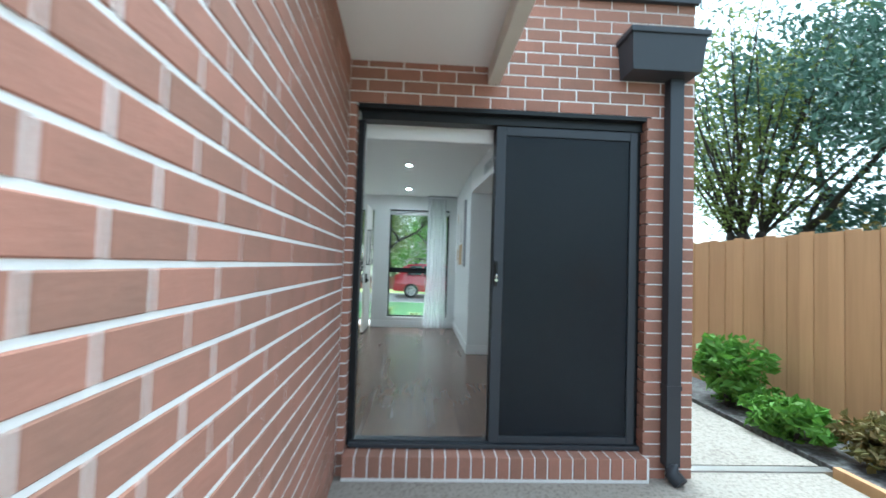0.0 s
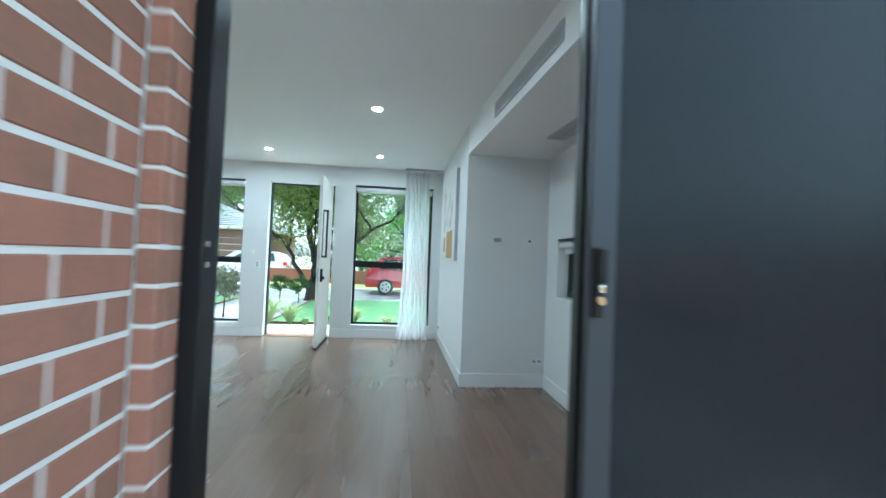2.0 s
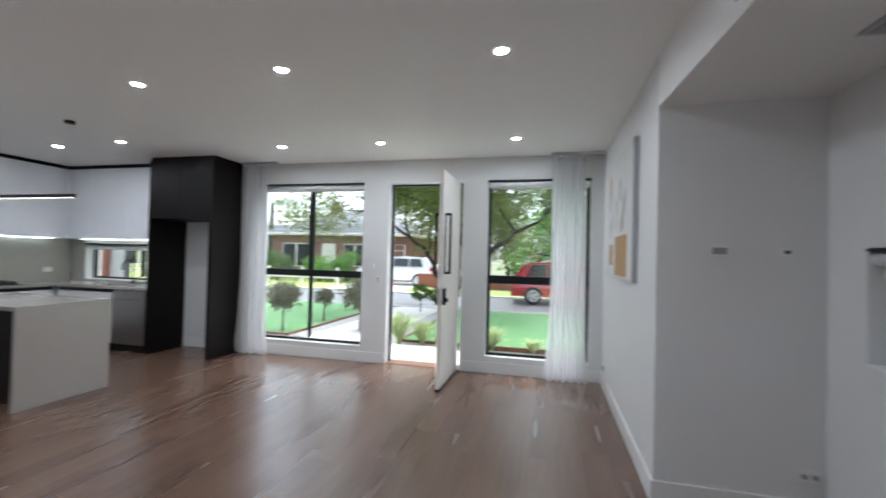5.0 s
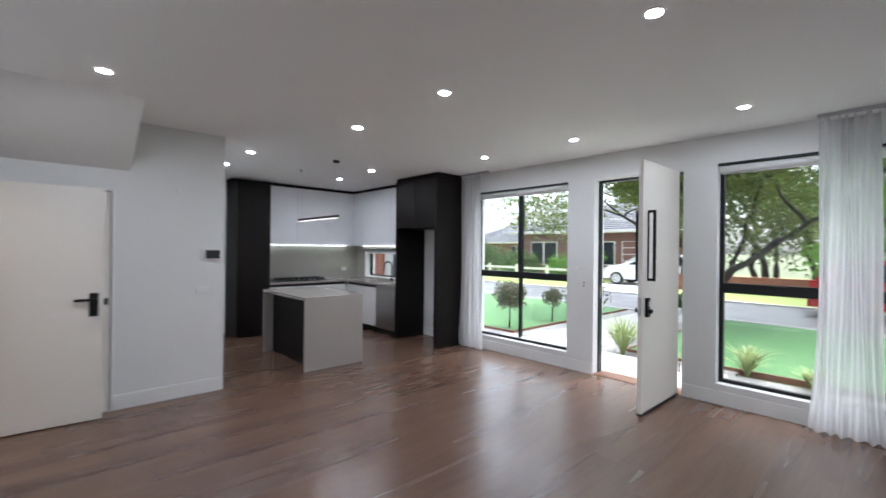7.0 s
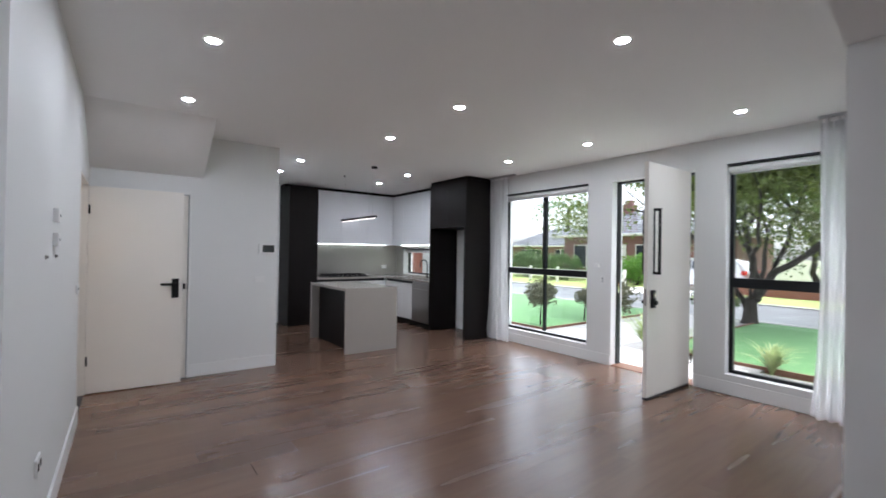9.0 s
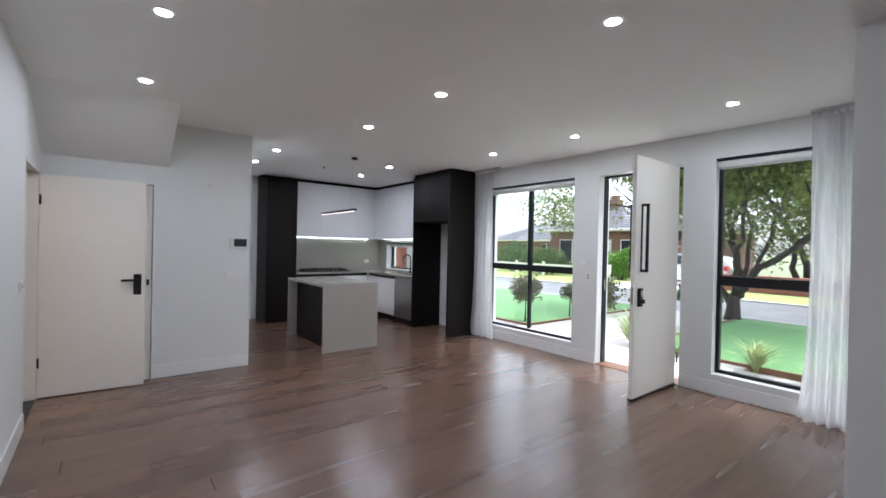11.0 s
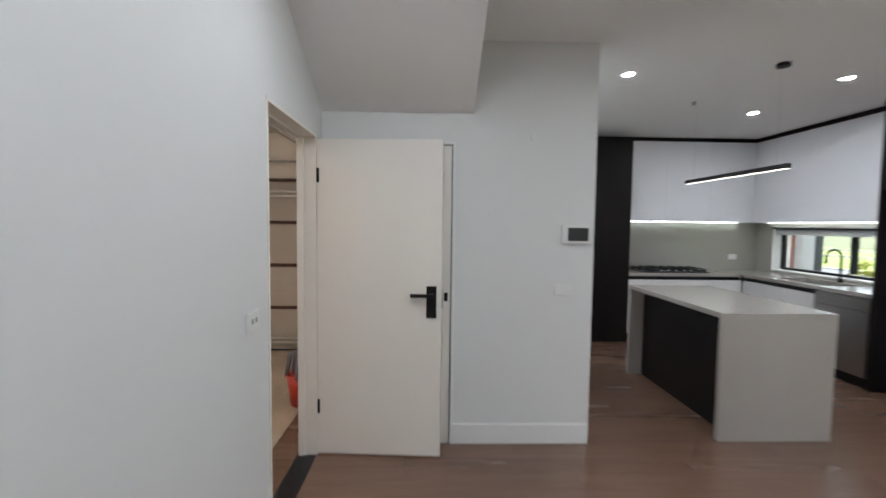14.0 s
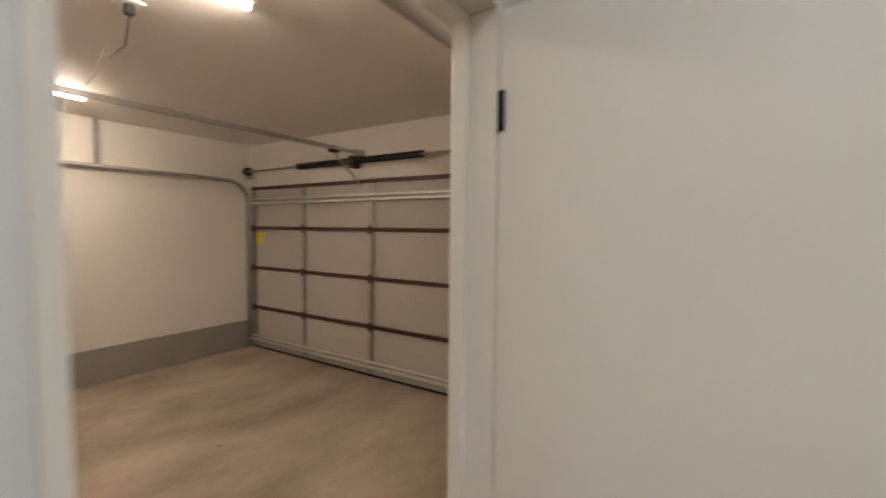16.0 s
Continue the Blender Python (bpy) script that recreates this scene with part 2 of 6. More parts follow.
    "alloy": material("alloy_rim", (0.55, 0.56, 0.58), 0.3, metal=0.9, vary=0.1),
    "taillight": material("red_lens", (0.5, 0.02, 0.02), 0.15, vary=0.1),
    "bucket": material("red_bucket_plastic", (0.5, 0.035, 0.02), 0.4, vary=0.15, scale=6),
    "mop": material("grey_mop_cotton", (0.25, 0.26, 0.3), 0.95, vary=0.5, scale=30, second=(0.12, 0.12, 0.15)),
    "threshold": material("timber_threshold", (0.2, 0.1, 0.06), 0.5, vary=0.3, scale=4, stretch=(0.1, 1, 1)),
    "glass": glassy("window_glass", (0.97, 0.99, 0.98)),
    "lamp": emitter("downlight_diffuser", (0.96, 0.96, 1.0), 134.0),
    "strip": emitter("led_strip_light", (0.93, 1.0, 0.93), 3.2),
    "pendant": emitter("pendant_light_strip", (1.0, 0.9, 0.8), 1.5),
    "tube": emitter("garage_tube", (1.0, 0.84, 0.7), 33.0),
}


# the security mesh is perforated: part of the light passes
mn, ml = M["mesh"].node_tree.nodes, M["mesh"].node_tree.links
mt, mm = mn.new("ShaderNodeBsdfTransparent"), mn.new("ShaderNodeMixShader")
mm.inputs[0].default_value = 0.15
ml.new(mn["Principled BSDF"].outputs[0], mm.inputs[1]), ml.new(mt.outputs[0], mm.inputs[2])
ml.new(mm.outputs[0], mn["Material Output"].inputs["Surface"])


# ---- builders ----
def add_box(bm, a, b, bevel=0.0):
    a, b = [min(p, q) for p, q in zip(a, b)], [max(p, q) for p, q in zip(a, b)]
    v = [bm.verts.new((x, y, z)) for x in (a[0], b[0]) for y in (a[1], b[1]) for z in (a[2], b[2])]
    fs = [bm.faces.new([v[i] for i in q]) for q in ((0, 1, 3, 2), (4, 6, 7, 5), (0, 4, 5, 1), (2, 3, 7, 6), (0, 2, 6, 4), (1, 5, 7, 3))]
    if bevel:
        edges = list({e for f in fs for e in f.edges})
        bmesh.ops.bevel(bm, geom=edges, offset=bevel, segments=2, affect="EDGES", profile=0.6)
    return fs


def add_cyl(bm, c0, c1, r0, r1=None, seg=16, cap=True):
    """A straight tapered cylinder from c0 to c1."""
    r1 = r0 if r1 is None else r1
    c0, c1 = Vector(c0), Vector(c1)
    q = (c1 - c0).to_track_quat("Z", "Y").to_matrix()
    rings = []
    for c, r in ((c0, r0), (c1, r1)):
        rings.append([bm.verts.new(c + q @ Vector((r * math.cos(2 * math.pi * i / seg), r * math.sin(2 * math.pi * i / seg), 0))) for i in range(seg)])
    for i in range(seg):
        f = bm.faces.new((rings[0][i], rings[0][(i + 1) % seg], rings[1][(i + 1) % seg], rings[1][i]))
        f.smooth = True
    if cap:
        bm.faces.new(rings[0][::-1]), bm.faces.new(rings[1])


def add_tube(bm, points, radii, seg=8):
    """A bent tube through points, with a radius at each."""
    pts = [Vector(p) for p in points]
    rings = []
    for i, p in enumerate(pts):
        d = (pts[min(i + 1, len(pts) - 1)] - pts[max(i - 1, 0)]).normalized()
        ref = Vector((0, 0, 1)) if abs(d.z) < 0.9 else Vector((1, 0, 0))
        u = d.cross(ref).normalized()
        w = d.cross(u)
        rings.append([bm.verts.new(p + radii[i] * (math.cos(2 * math.pi * k / seg) * u + math.sin(2 * math.pi * k / seg) * w)) for k in range(seg)])
    for a, b in zip(rings, rings[1:]):
        for k in range(seg):
            f = bm.faces.new((a[k], a[(k + 1) % seg], b[(k + 1) % seg], b[k]))
            f.smooth = True
    bm.faces.new(rings[0][::-1]), bm.faces.new(rings[-1])


def mesh_of(bm, name, mat):
    bmesh.ops.recalc_face_normals(bm, faces=bm.faces)
    me = bpy.data.meshes.new(name)
    bm.to_mesh(me)
    bm.free()
    me.materials.append(mat)
    return me


def thing(name, base, label, category, group=""):
    ob = new(name)
    ob.empty_display_size = 0.1
    ob.matrix_basis = Matrix.Translation(base)
    return tagged(ob, label, category, group)


def part(name, bm, mat, parent=None, label=""):
    ob = new(name, mesh_of(bm, name, mat))
    if parent is not None:
        ob.parent = parent
        if parent.data is None:
            ob.matrix_parent_inverse = parent.matrix_basis.inverted()
    return tagged(ob, label) if label else ob


def box(name, a, b, mat, parent=None, label="", bevel=0.0):
    bm = bmesh.new()
    add_box(bm, a, b, bevel)
    return part(name, bm, mat, parent, label)


def cyl(name, c0, c1, r0, mat, parent=None, label="", r1=None, seg=20):
    bm = bmesh.new()
    add_cyl(bm, c0, c1, r0, r1, seg)
    return part(name, bm, mat, parent, label)


def structure(ob, label, category):
    return tagged(ob, label, category, kind="structure")


def solid(name, axis, a0, a1, c0, c1, z0, z1, holes, mat, label, category="wall"):
    """An axis-aligned wall along x or y, with openings (from, to, sill, head) that go through it."""
    us = sorted({a0, a1, *[h for o in holes for h in o[:2]]})
    zs = sorted({z0, z1, *[h for o in holes for h in o[2:]]})

    def full(i, j):
        if not (0 <= i < len(us) - 1 and 0 <= j < len(zs) - 1):
            return False
        u, z = (us[i] + us[i + 1]) / 2, (zs[j] + zs[j + 1]) / 2
        return not any(o[0] < u < o[1] and o[2] < z < o[3] for o in holes)

    bm = bmesh.new()
    cache = {}

    def v(i, j, c):
        key = (i, j, c)
        if key not in cache:
            p = (us[i], c1 if c else c0, zs[j]) if axis == "x" else (c1 if c else c0, us[i], zs[j])
            cache[key] = bm.verts.new(p)
        return cache[key]

    for i in range(len(us) - 1):
        for j in range(len(zs) - 1):
            if not full(i, j):
                continue
            for c in (0, 1):
                bm.faces.new((v(i, j, c), v(i + 1, j, c), v(i + 1, j + 1, c), v(i, j + 1, c)))
            for di, dj, e in ((-1, 0, ((i, j), (i, j + 1))), (1, 0, ((i + 1, j), (i + 1, j + 1))), (0, -1, ((i, j), (i + 1, j))), (0, 1, ((i, j + 1), (i + 1, j + 1)))):
                if not full(i + di, j + dj):
                    (p, q) = e
                    bm.faces.new((v(*p, 0), v(*q, 0), v(*q, 1), v(*p, 1)))
    return structure(part(name, bm, mat), label, category)


def slab(name, a, b, mat, label, category, bevel=0.0):
    return structure(box(name, a, b, mat, bevel=bevel), label, category)


# ---- structure: living room, niche and kitchen ----
CEIL = 2.745
NORTH, SOUTH, WEST, EAST, NICHE = 9.125, 3.648, -4.076, 1.052, 1.94
W1, W2, WK = (-3.75, -2.07, 0.205, 2.45), (-0.355, 0.9, 0.205, 2.455), (-6.98, -5.05, 0.955, 1.535)
FD = (-1.70, -0.675, -0.02, 2.435)
GD = (-3.945, -3.115, -0.06, 2.085)
solid("wall_north", "x", -7.55, 2.28, NORTH, NORTH + 0.25, -0.16, 2.96, [W1, W2, WK, FD], M["paint"], "white painted front wall with tall windows and an entry door")
solid("wall_east", "y", 6.79, NORTH, EAST, 1.3, -0.16, CEIL + 0.1, [], M["paint"], "white painted wall beside the front window")
solid("wall_niche_north", "x", EAST, 2.28, 6.55, 6.79, -0.16, CEIL + 0.1, [], M["paint"], "white painted end wall of the dining niche")
solid("wall_niche_east", "y", 3.32, 6.55, NICHE, 2.17, -0.16, 2.96, [(3.95, 6.245, 0.98, 1.555)], M["paint"], "white painted niche wall with a long slot window")
solid("wall_south_door", "x", -0.52, 2.28, 3.235, 3.32, -0.16, 3.3, [(-0.13, 1.93, 0.0, 2.40)], M["paint"], "wall round the sliding door")
solid("wall_south", "x", -4.3, -0.42, 3.538, SOUTH, -0.16, CEIL + 0.1, [GD], M["paint"], "white painted wall with an opening to the garage")
solid("wall_south_return", "y", 3.32, 3.538, -0.52, -0.42, -0.16, CEIL + 0.1, [], M["paint"], "short return of the white wall")
solid("wall_west", "y", SOUTH, 5.5, -4.3, WEST, -0.16, CEIL + 0.1, [], M["paint"], "white painted nib wall with the alarm panel")
solid("wall_passage", "x", -7.3, -4.3, 5.39, 5.5, -0.16, CEIL + 0.1, [], M["paint"], "white painted wall behind the nib")
solid("wall_kitchen", "y", 5.39, NORTH, -7.55, -7.3, -0.16, 2.96, [], M["paint"], "white painted back wall of the kitchen")
slab("ceiling", (-7.3, 3.32, CEIL), (EAST + 0.23, NORTH, CEIL + 0.18), M["ceil"], "flat white plaster ceiling with downlights", "ceiling")
bm = bmesh.new()
SKEW = 0.06
plan = [(EAST, 6.55), (EAST + SKEW * (6.55 - 3.32), 3.32), (NICHE, 3.32), (NICHE, 6.55)]
lo, hi = ([bm.verts.new((x, y, z)) for x, y in plan] for z in (2.42, 2.94))
bm.faces.new(lo[::-1]), bm.faces.new(hi)
for i in range(4):
    bm.faces.new((lo[i], lo[(i + 1) % 4], hi[(i + 1) % 4], hi[i]))
structure(part("ceiling_niche", bm, M["ceil"]), "lowered white bulkhead over the niche", "ceiling")
slab("ceiling_niche_top", (EAST, 6.55, 2.85), (2.28, NORTH, 2.96), M["ceil"], "plaster over the bulkhead", "ceiling")
bm = bmesh.new()
y0, y1 = SOUTH, 4.66
pts = [(WEST, 2.265), (-3.22, CEIL), (WEST, CEIL)]
va = [bm.verts.new((x, y0, z)) for x, z in pts]
vb = [bm.verts.new((x, y1, z)) for x, z in pts]
bm.faces.new(va), bm.faces.new(vb[::-1])
for i in range(3):
    bm.faces.new((va[i], vb[i], vb[(i + 1) % 3], va[(i + 1) % 3]))
structure(part("ceiling_stair_soffit", bm, M["ceil"]), "sloping plaster underside of a stair", "ceiling")
slab("floor", (-7.3, 3.32, -0.16), (NICHE, NORTH, -0.014), M["joint"], "dark timber plank floor with satin sheen", "floor")


def skirting(name, a, b):
    structure(box(name, (a[0], a[1], 0.0), (b[0], b[1], 0.14), M["trim"], bevel=0.004), "white painted skirting board", "baseboard")


skirting("baseboard", (W1[0] - 0.2, NORTH - 0.015), (FD[0] - 0.005, NORTH - 0.001))
skirting("baseboard_1", (FD[1] + 0.005, NORTH - 0.015), (EAST - 0.016, NORTH - 0.001))
skirting("baseboard_2", (EAST - 0.015, 6.536), (EAST - 0.001, NORTH - 0.016))
skirting("baseboard_3", (EAST - 0.015, 6.535), (NICHE - 0.016, 6.549))
skirting("baseboard_4", (NICHE - 0.015, 3.41), (NICHE - 0.001, 6.534))
skirting("baseboard_5", (GD[1] + 0.01, SOUTH + 0.001), (-0.44, SOUTH + 0.015))
skirting("baseboard_6", (WEST + 0.001, 4.545), (WEST + 0.015, 5.49))


# ---- windows ----
def pane(name, a, b, parent):
    ob = box(name, a, b, M["glass"], parent)
    ob.visible_shadow = False
    return ob


def window(name, o, y, verticals, horizontals, label, panes):
    """A black framed window in the north wall: opening o, frame at depth y."""
    t = thing(name, ((o[0] + o[1]) / 2, y, o[2]), label, "window")
    t["kind"] = "structure"
    w, d = 0.036, 0.06
    box("frame_left", (o[0], y, o[2] + w), (o[0] + w, y + d, o[3] - w), M["frame"], t, bevel=0.004)
    box("frame_right", (o[1] - w, y, o[2] + w), (o[1], y + d, o[3] - w), M["frame"], t, bevel=0.004)
    box("frame_head", (o[0], y, o[3] - w), (o[1], y + d, o[3]), M["frame"], t, bevel=0.004)
    box("frame_sill", (o[0], y, o[2]), (o[1], y + d, o[2] + w), M["frame"], t, bevel=0.004)
    for h, z0, z1 in horizontals:
        box("transom", (o[0] + w, y - 0.004, z0), (o[1] - w, y + d - 0.004, z1), M["frame"], t, bevel=0.004)
    for x0, x1, z0, z1 in verticals:
        box("mullion", (x0, y - 0.002, z0), (x1, y + d - 0.002, z1), M["frame"], t, bevel=0.004)
    for p in panes:
        pane("pane", (p[0], y + 0.028, p[2]), (p[1], y + 0.034, p[3]), t)
    return t


FY = NORTH + 0.095
w = window("window_1", W1, FY, [(-2.95, -2.885, 1.225, 2.4), (-2.93, -2.895, 0.255, 1.13)], [(0, 1.13, 1.225)],
           "tall black framed window with four panes", [(-3.7, -2.95, 1.225, 2.4), (-2.885, -2.12, 1.225, 2.4), (-3.7, -2.93, 0.255, 1.13), (-2.895, -2.12, 0.255, 1.13)])
box("winder", (-2.55, FY - 0.03, 1.2), (-2.43, FY - 0.005, 1.215), M["black"], w, bevel=0.003)
w = window("window_2", W2, FY, [], [(0, 1.132, 1.235)], "tall black framed window with an awning sash",
           [(-0.305, 0.85, 1.235, 2.4), (-0.305, 0.85, 0.255, 1.132)])
box("winder", (0.05, FY - 0.03, 1.21), (0.2, FY - 0.005, 1.225), M["black"], w, bevel=0.003)
w = window("window_kitchen", WK, FY + 0.03, [(-6.0, -5.95, 1.005, 1.485)], [], "low black framed kitchen splashback window", [(-6.93, -6.0, 1.005, 1.485), (-5.95, -5.1, 1.005, 1.485)])
for o, y in ((W1, FY), (W2, FY), (WK, FY + 0.03)):
    structure(box("trim", (o[0], NORTH - 0.004, o[2] - 0.012), (o[1], y, o[2] + 0.004), M["trim"], bevel=0.002), "white window sill board", "window sill")


def blind(name, a, b, drop, axis):
    """A rolled-up roller blind: black head rail, white roll, hem bar."""
    t = thing(name, ((a[0] + b[0]) / 2, (a[1] + b[1]) / 2, a[2]), "white roller blind rolled up with a dark head rail", "roller blind", "roller blinds")
    box("head_rail", (a[0], a[1], b[2] - 0.016), (b[0], b[1], b[2]), M["frame"], t)
    r = 0.034
    if axis == "x":
        cyl("roll", (a[0] + 0.01, (a[1] + b[1]) / 2, b[2] - 0.056), (b[0] - 0.01, (a[1] + b[1]) / 2, b[2] - 0.056), r, M["blind"], t)
        box("cloth", (a[0] + 0.015, (a[1] + b[1]) / 2 + r - 0.003, b[2] - drop), (b[0] - 0.015, (a[1] + b[1]) / 2 + r, b[2] - 0.05), M["blind"], t)
        box("hem_bar", (a[0] + 0.015, (a[1] + b[1]) / 2 + r - 0.008, b[2] - drop - 0.02), (b[0] - 0.015, (a[1] + b[1]) / 2 + r + 0.004, b[2] - drop), M["blind"], t, bevel=0.002)
    else:
        cyl("roll", ((a[0] + b[0]) / 2, a[1] + 0.01, b[2] - 0.056), ((a[0] + b[0]) / 2, b[1] - 0.01, b[2] - 0.056), r, M["blind"], t)
        box("cloth", ((a[0] + b[0]) / 2 + r - 0.003, a[1] + 0.015, b[2] - drop), ((a[0] + b[0]) / 2 + r, b[1] - 0.015, b[2] - 0.05), M["blind"], t)
        box("hem_bar", ((a[0] + b[0]) / 2 + r - 0.008, a[1] + 0.015, b[2] - drop - 0.02), ((a[0] + b[0]) / 2 + r + 0.004, b[1] - 0.015, b[2] - drop), M["blind"], t, bevel=0.002)
    return t


blind("roller_blind", (W1[0] + 0.002, NORTH - 0.012, 2.3), (W1[1] - 0.002, FY - 0.002, W1[3] - 0.002), 0.085, "x")
blind("roller_blind", (W2[0] + 0.002, NORTH - 0.012, 2.3), (W2[1] - 0.002, FY - 0.002, W2[3] - 0.002), 0.085, "x")
blind("roller_blind", (WK[0] + 0.002, NORTH - 0.004, 1.4), (WK[1] - 0.002, FY + 0.028, WK[3] - 0.002), 0.075, "x")
blind("roller_blind", (NICHE - 0.006, 3.952, 1.4), (NICHE + 0.075, 6.243, 1.553), 0.12, "y")

# slot window of the niche
t = thing("window_3", (2.06, 5.1, 0.98), "long black framed slot window facing the fence", "window")
t["kind"] = "structure"
NX = NICHE + 0.11
for n, a, b in (("frame_sill", (NX, 3.95, 0.98), (NX + 0.06, 6.245, 1.04)), ("frame_head", (NX, 3.95, 1.5), (NX + 0.06, 6.245, 1.555)),
                ("frame_left", (NX, 6.19, 1.04), (NX + 0.06, 6.245, 1.5)), ("frame_right", (NX, 3.95, 1.04), (NX + 0.06, 4.0, 1.5)),
                ("mullion", (NX - 0.01, 4.9, 1.04), (NX + 0.05, 4.98, 1.5)), ("sash_sill", (NX - 0.015, 4.0, 1.04), (NX + 0.045, 4.9, 1.085))):
    box(n, a, b, M["frame"], t, bevel=0.004)
pane("pane", (NX + 0.028, 4.98, 1.04), (NX + 0.034, 6.19, 1.5), t)
pane("pane", (NX + 0.028, 4.0, 1.085), (NX + 0.034, 4.9, 1.5), t)
box("winder", (NX - 0.045, 4.38, 1.05), (NX - 0.015, 4.55, 1.075), M["black"], t, bevel=0.004)
structure(box("trim_niche_sill", (NICHE - 0.004, 3.95, 0.968), (NX, 6.245, 0.984), M["trim"], bevel=0.002), "white window sill board", "window sill")

# ---- front door ----
t = thing("door_1", (-0.72, NORTH, 0.01), "white front door standing open into the room", "front door")
t["kind"] = "structure"
LX0, LX1, LY0, LY1 = -0.745, -0.703, 8.165, 9.095
leaf = box("leaf", (LX0, LY0, 0.03), (LX1, LY1, 2.41), M["door"], t, bevel=0.003)
box("weather_seal", (LX0 - 0.002, LY0, 0.008), (LX1 + 0.002, LY1, 0.03), M["frame"], t)
for side, sx in ((1, LX1), (-1, LX0)):
    bm = bmesh.new()
    o = sx + side * 0.06
    add_box(bm, (o - 0.011, 8.27, 1.27), (o + 0.011, 8.294, 1.94), 0.002)
    add_box(bm, (sx, 8.272, 1.294), (sx + side * 0.008, 8.292, 1.916), 0.0)
    add_box(bm, (sx, 8.27, 1.27), (o - side * 0.011, 8.294, 1.294), 0.0)
    add_box(bm, (sx, 8.27, 1.916), (o - side * 0.011, 8.294, 1.94), 0.0)
    part("pull_handle", bm, M["black"], t, "black square bar pull handle")
    lock = box("lock_body", (sx, 8.225, 0.93), (sx + side * 0.028, 8.29, 1.11), M["black"], t, "black digital lock body", bevel=0.006)
    cyl("thumb_turn", (sx + side * 0.028, 8.257, 0.985), (sx + side * 0.055, 8.257, 0.985), 0.022, M["black"], lock)
    box("key_plate", (sx + side * 0.028, 8.243, 1.03), (sx + side * 0.032, 8.272, 1.085), M["chrome"], lock)
for z in (0.25, 0.95, 1.6, 2.2):
    cyl("hinge", (-0.69, 9.105, z), (-0.69, 9.105, z + 0.1), 0.009, M["black"], t, seg=10)
bm = bmesh.new()
add_box(bm, (LX0 + 0.01, LY0 - 0.003, 0.95), (LX1 - 0.01, LY0, 1.12))
part("latch_plate", bm, M["chrome"], t)
t = thing("door_frame_front", (-1.2, NORTH + 0.1, 0), "dark grey front door frame", "door frame")
t["kind"] = "structure"
box("jamb", (FD[0], NORTH + 0.12, 0.0), (FD[0] + 0.016, NORTH + 0.2, FD[3] - 0.022), M["frame"], t)
box("jamb", (FD[1] - 0.012, NORTH + 0.04, 0.0), (FD[1], NORTH + 0.2, FD[3] - 0.022), M["trim"], t)
box("head", (FD[0], NORTH + 0.12, FD[3] - 0.022), (FD[1], NORTH + 0.2, FD[3]), M["frame"], t)
box("strike", (FD[0] + 0.016, NORTH + 0.13, 0.95), (FD[0] + 0.022, NORTH + 0.16, 1.1), M["chrome"], t)
structure(box("trim_threshold", (FD[0], NORTH - 0.002, -0.02), (FD[1], NORTH + 0.25, 0.008), M["threshold"], bevel=0.003), "brown timber door threshold", "threshold")

# ---- garage door leaf of the living room ----
t = thing("door_2", (-3.88, SOUTH + 0.02, 0.01), "white flush internal door standing open against the wall", "door")
t["kind"] = "structure"
DX = -3.878
leaf = box("leaf", (DX - 0.036, SOUTH + 0.004, 0.012), (DX, 4.455, 2.056), M["door"], t, bevel=0.002)
pl = box("handle_plate", (DX, 4.357, 0.925), (DX + 0.009, 4.422, 1.13), M["black"], t, "black rectangular handle plate", bevel=0.002)
bm = bmesh.new()
add_box(bm, (DX + 0.009, 4.38, 1.06), (DX + 0.05, 4.404, 1.084), 0.002)
add_box(bm, (DX + 0.03, 4.257, 1.061), (DX + 0.05, 4.38, 1.083), 0.002)
part("lever", bm, M["black"], pl)
for z in (0.285, 1.782):
    cyl("hinge", (DX + 0.004, SOUTH + 0.012, z), (DX + 0.004, SOUTH + 0.012, z + 0.09), 0.008, M["black"], t, seg=10)
box("strike", (DX - 0.026, 4.455, 0.99), (DX - 0.01, 4.459, 1.11), M["chrome"], t)
SWING = Matrix.Translation((DX, 4.455, 0)) @ Matrix.Rotation(radians(-3.5), 4, "Z") @ Matrix.Translation((-DX, -4.455, 0))
t.matrix_basis = SWING @ t.matrix_basis
t = thing("door_frame_garage", (-3.5, SOUTH, 0), "cream painted timber door jamb", "door frame")
t["kind"] = "structure"
box("jamb", (GD[0] + 0.001, 3.526, -0.05), (GD[0] + 0.022, SOUTH + 0.004, GD[3] - 0.021), M["door"], t, bevel=0.002)
box("jamb", (GD[1] - 0.022, 3.526, -0.05), (GD[1] - 0.001, SOUTH + 0.004, GD[3] - 0.021), M["door"], t, bevel=0.002)
box("head", (GD[0] + 0.001, 3.526, GD[3] - 0.02), (GD[1] - 0.001, SOUTH + 0.004, GD[3] - 0.001), M["door"], t, bevel=0.002)
box("stop", (GD[0] + 0.022, 3.535, -0.05), (GD[0] + 0.034, 3.575, GD[3] - 0.033), M["door"], t, bevel=0.002)
box("stop", (GD[0] + 0.022, 3.535, GD[3] - 0.033), (GD[1] - 0.022, 3.575, GD[3] - 0.021), M["door"], t, bevel=0.002)
structure(box("trim_garage_threshold", (GD[0] + 0.022, 3.52, -0.05), (GD[1] - 0.022, SOUTH, 0.002), M["frame"]), "dark threshold strip at the garage door", "threshold")
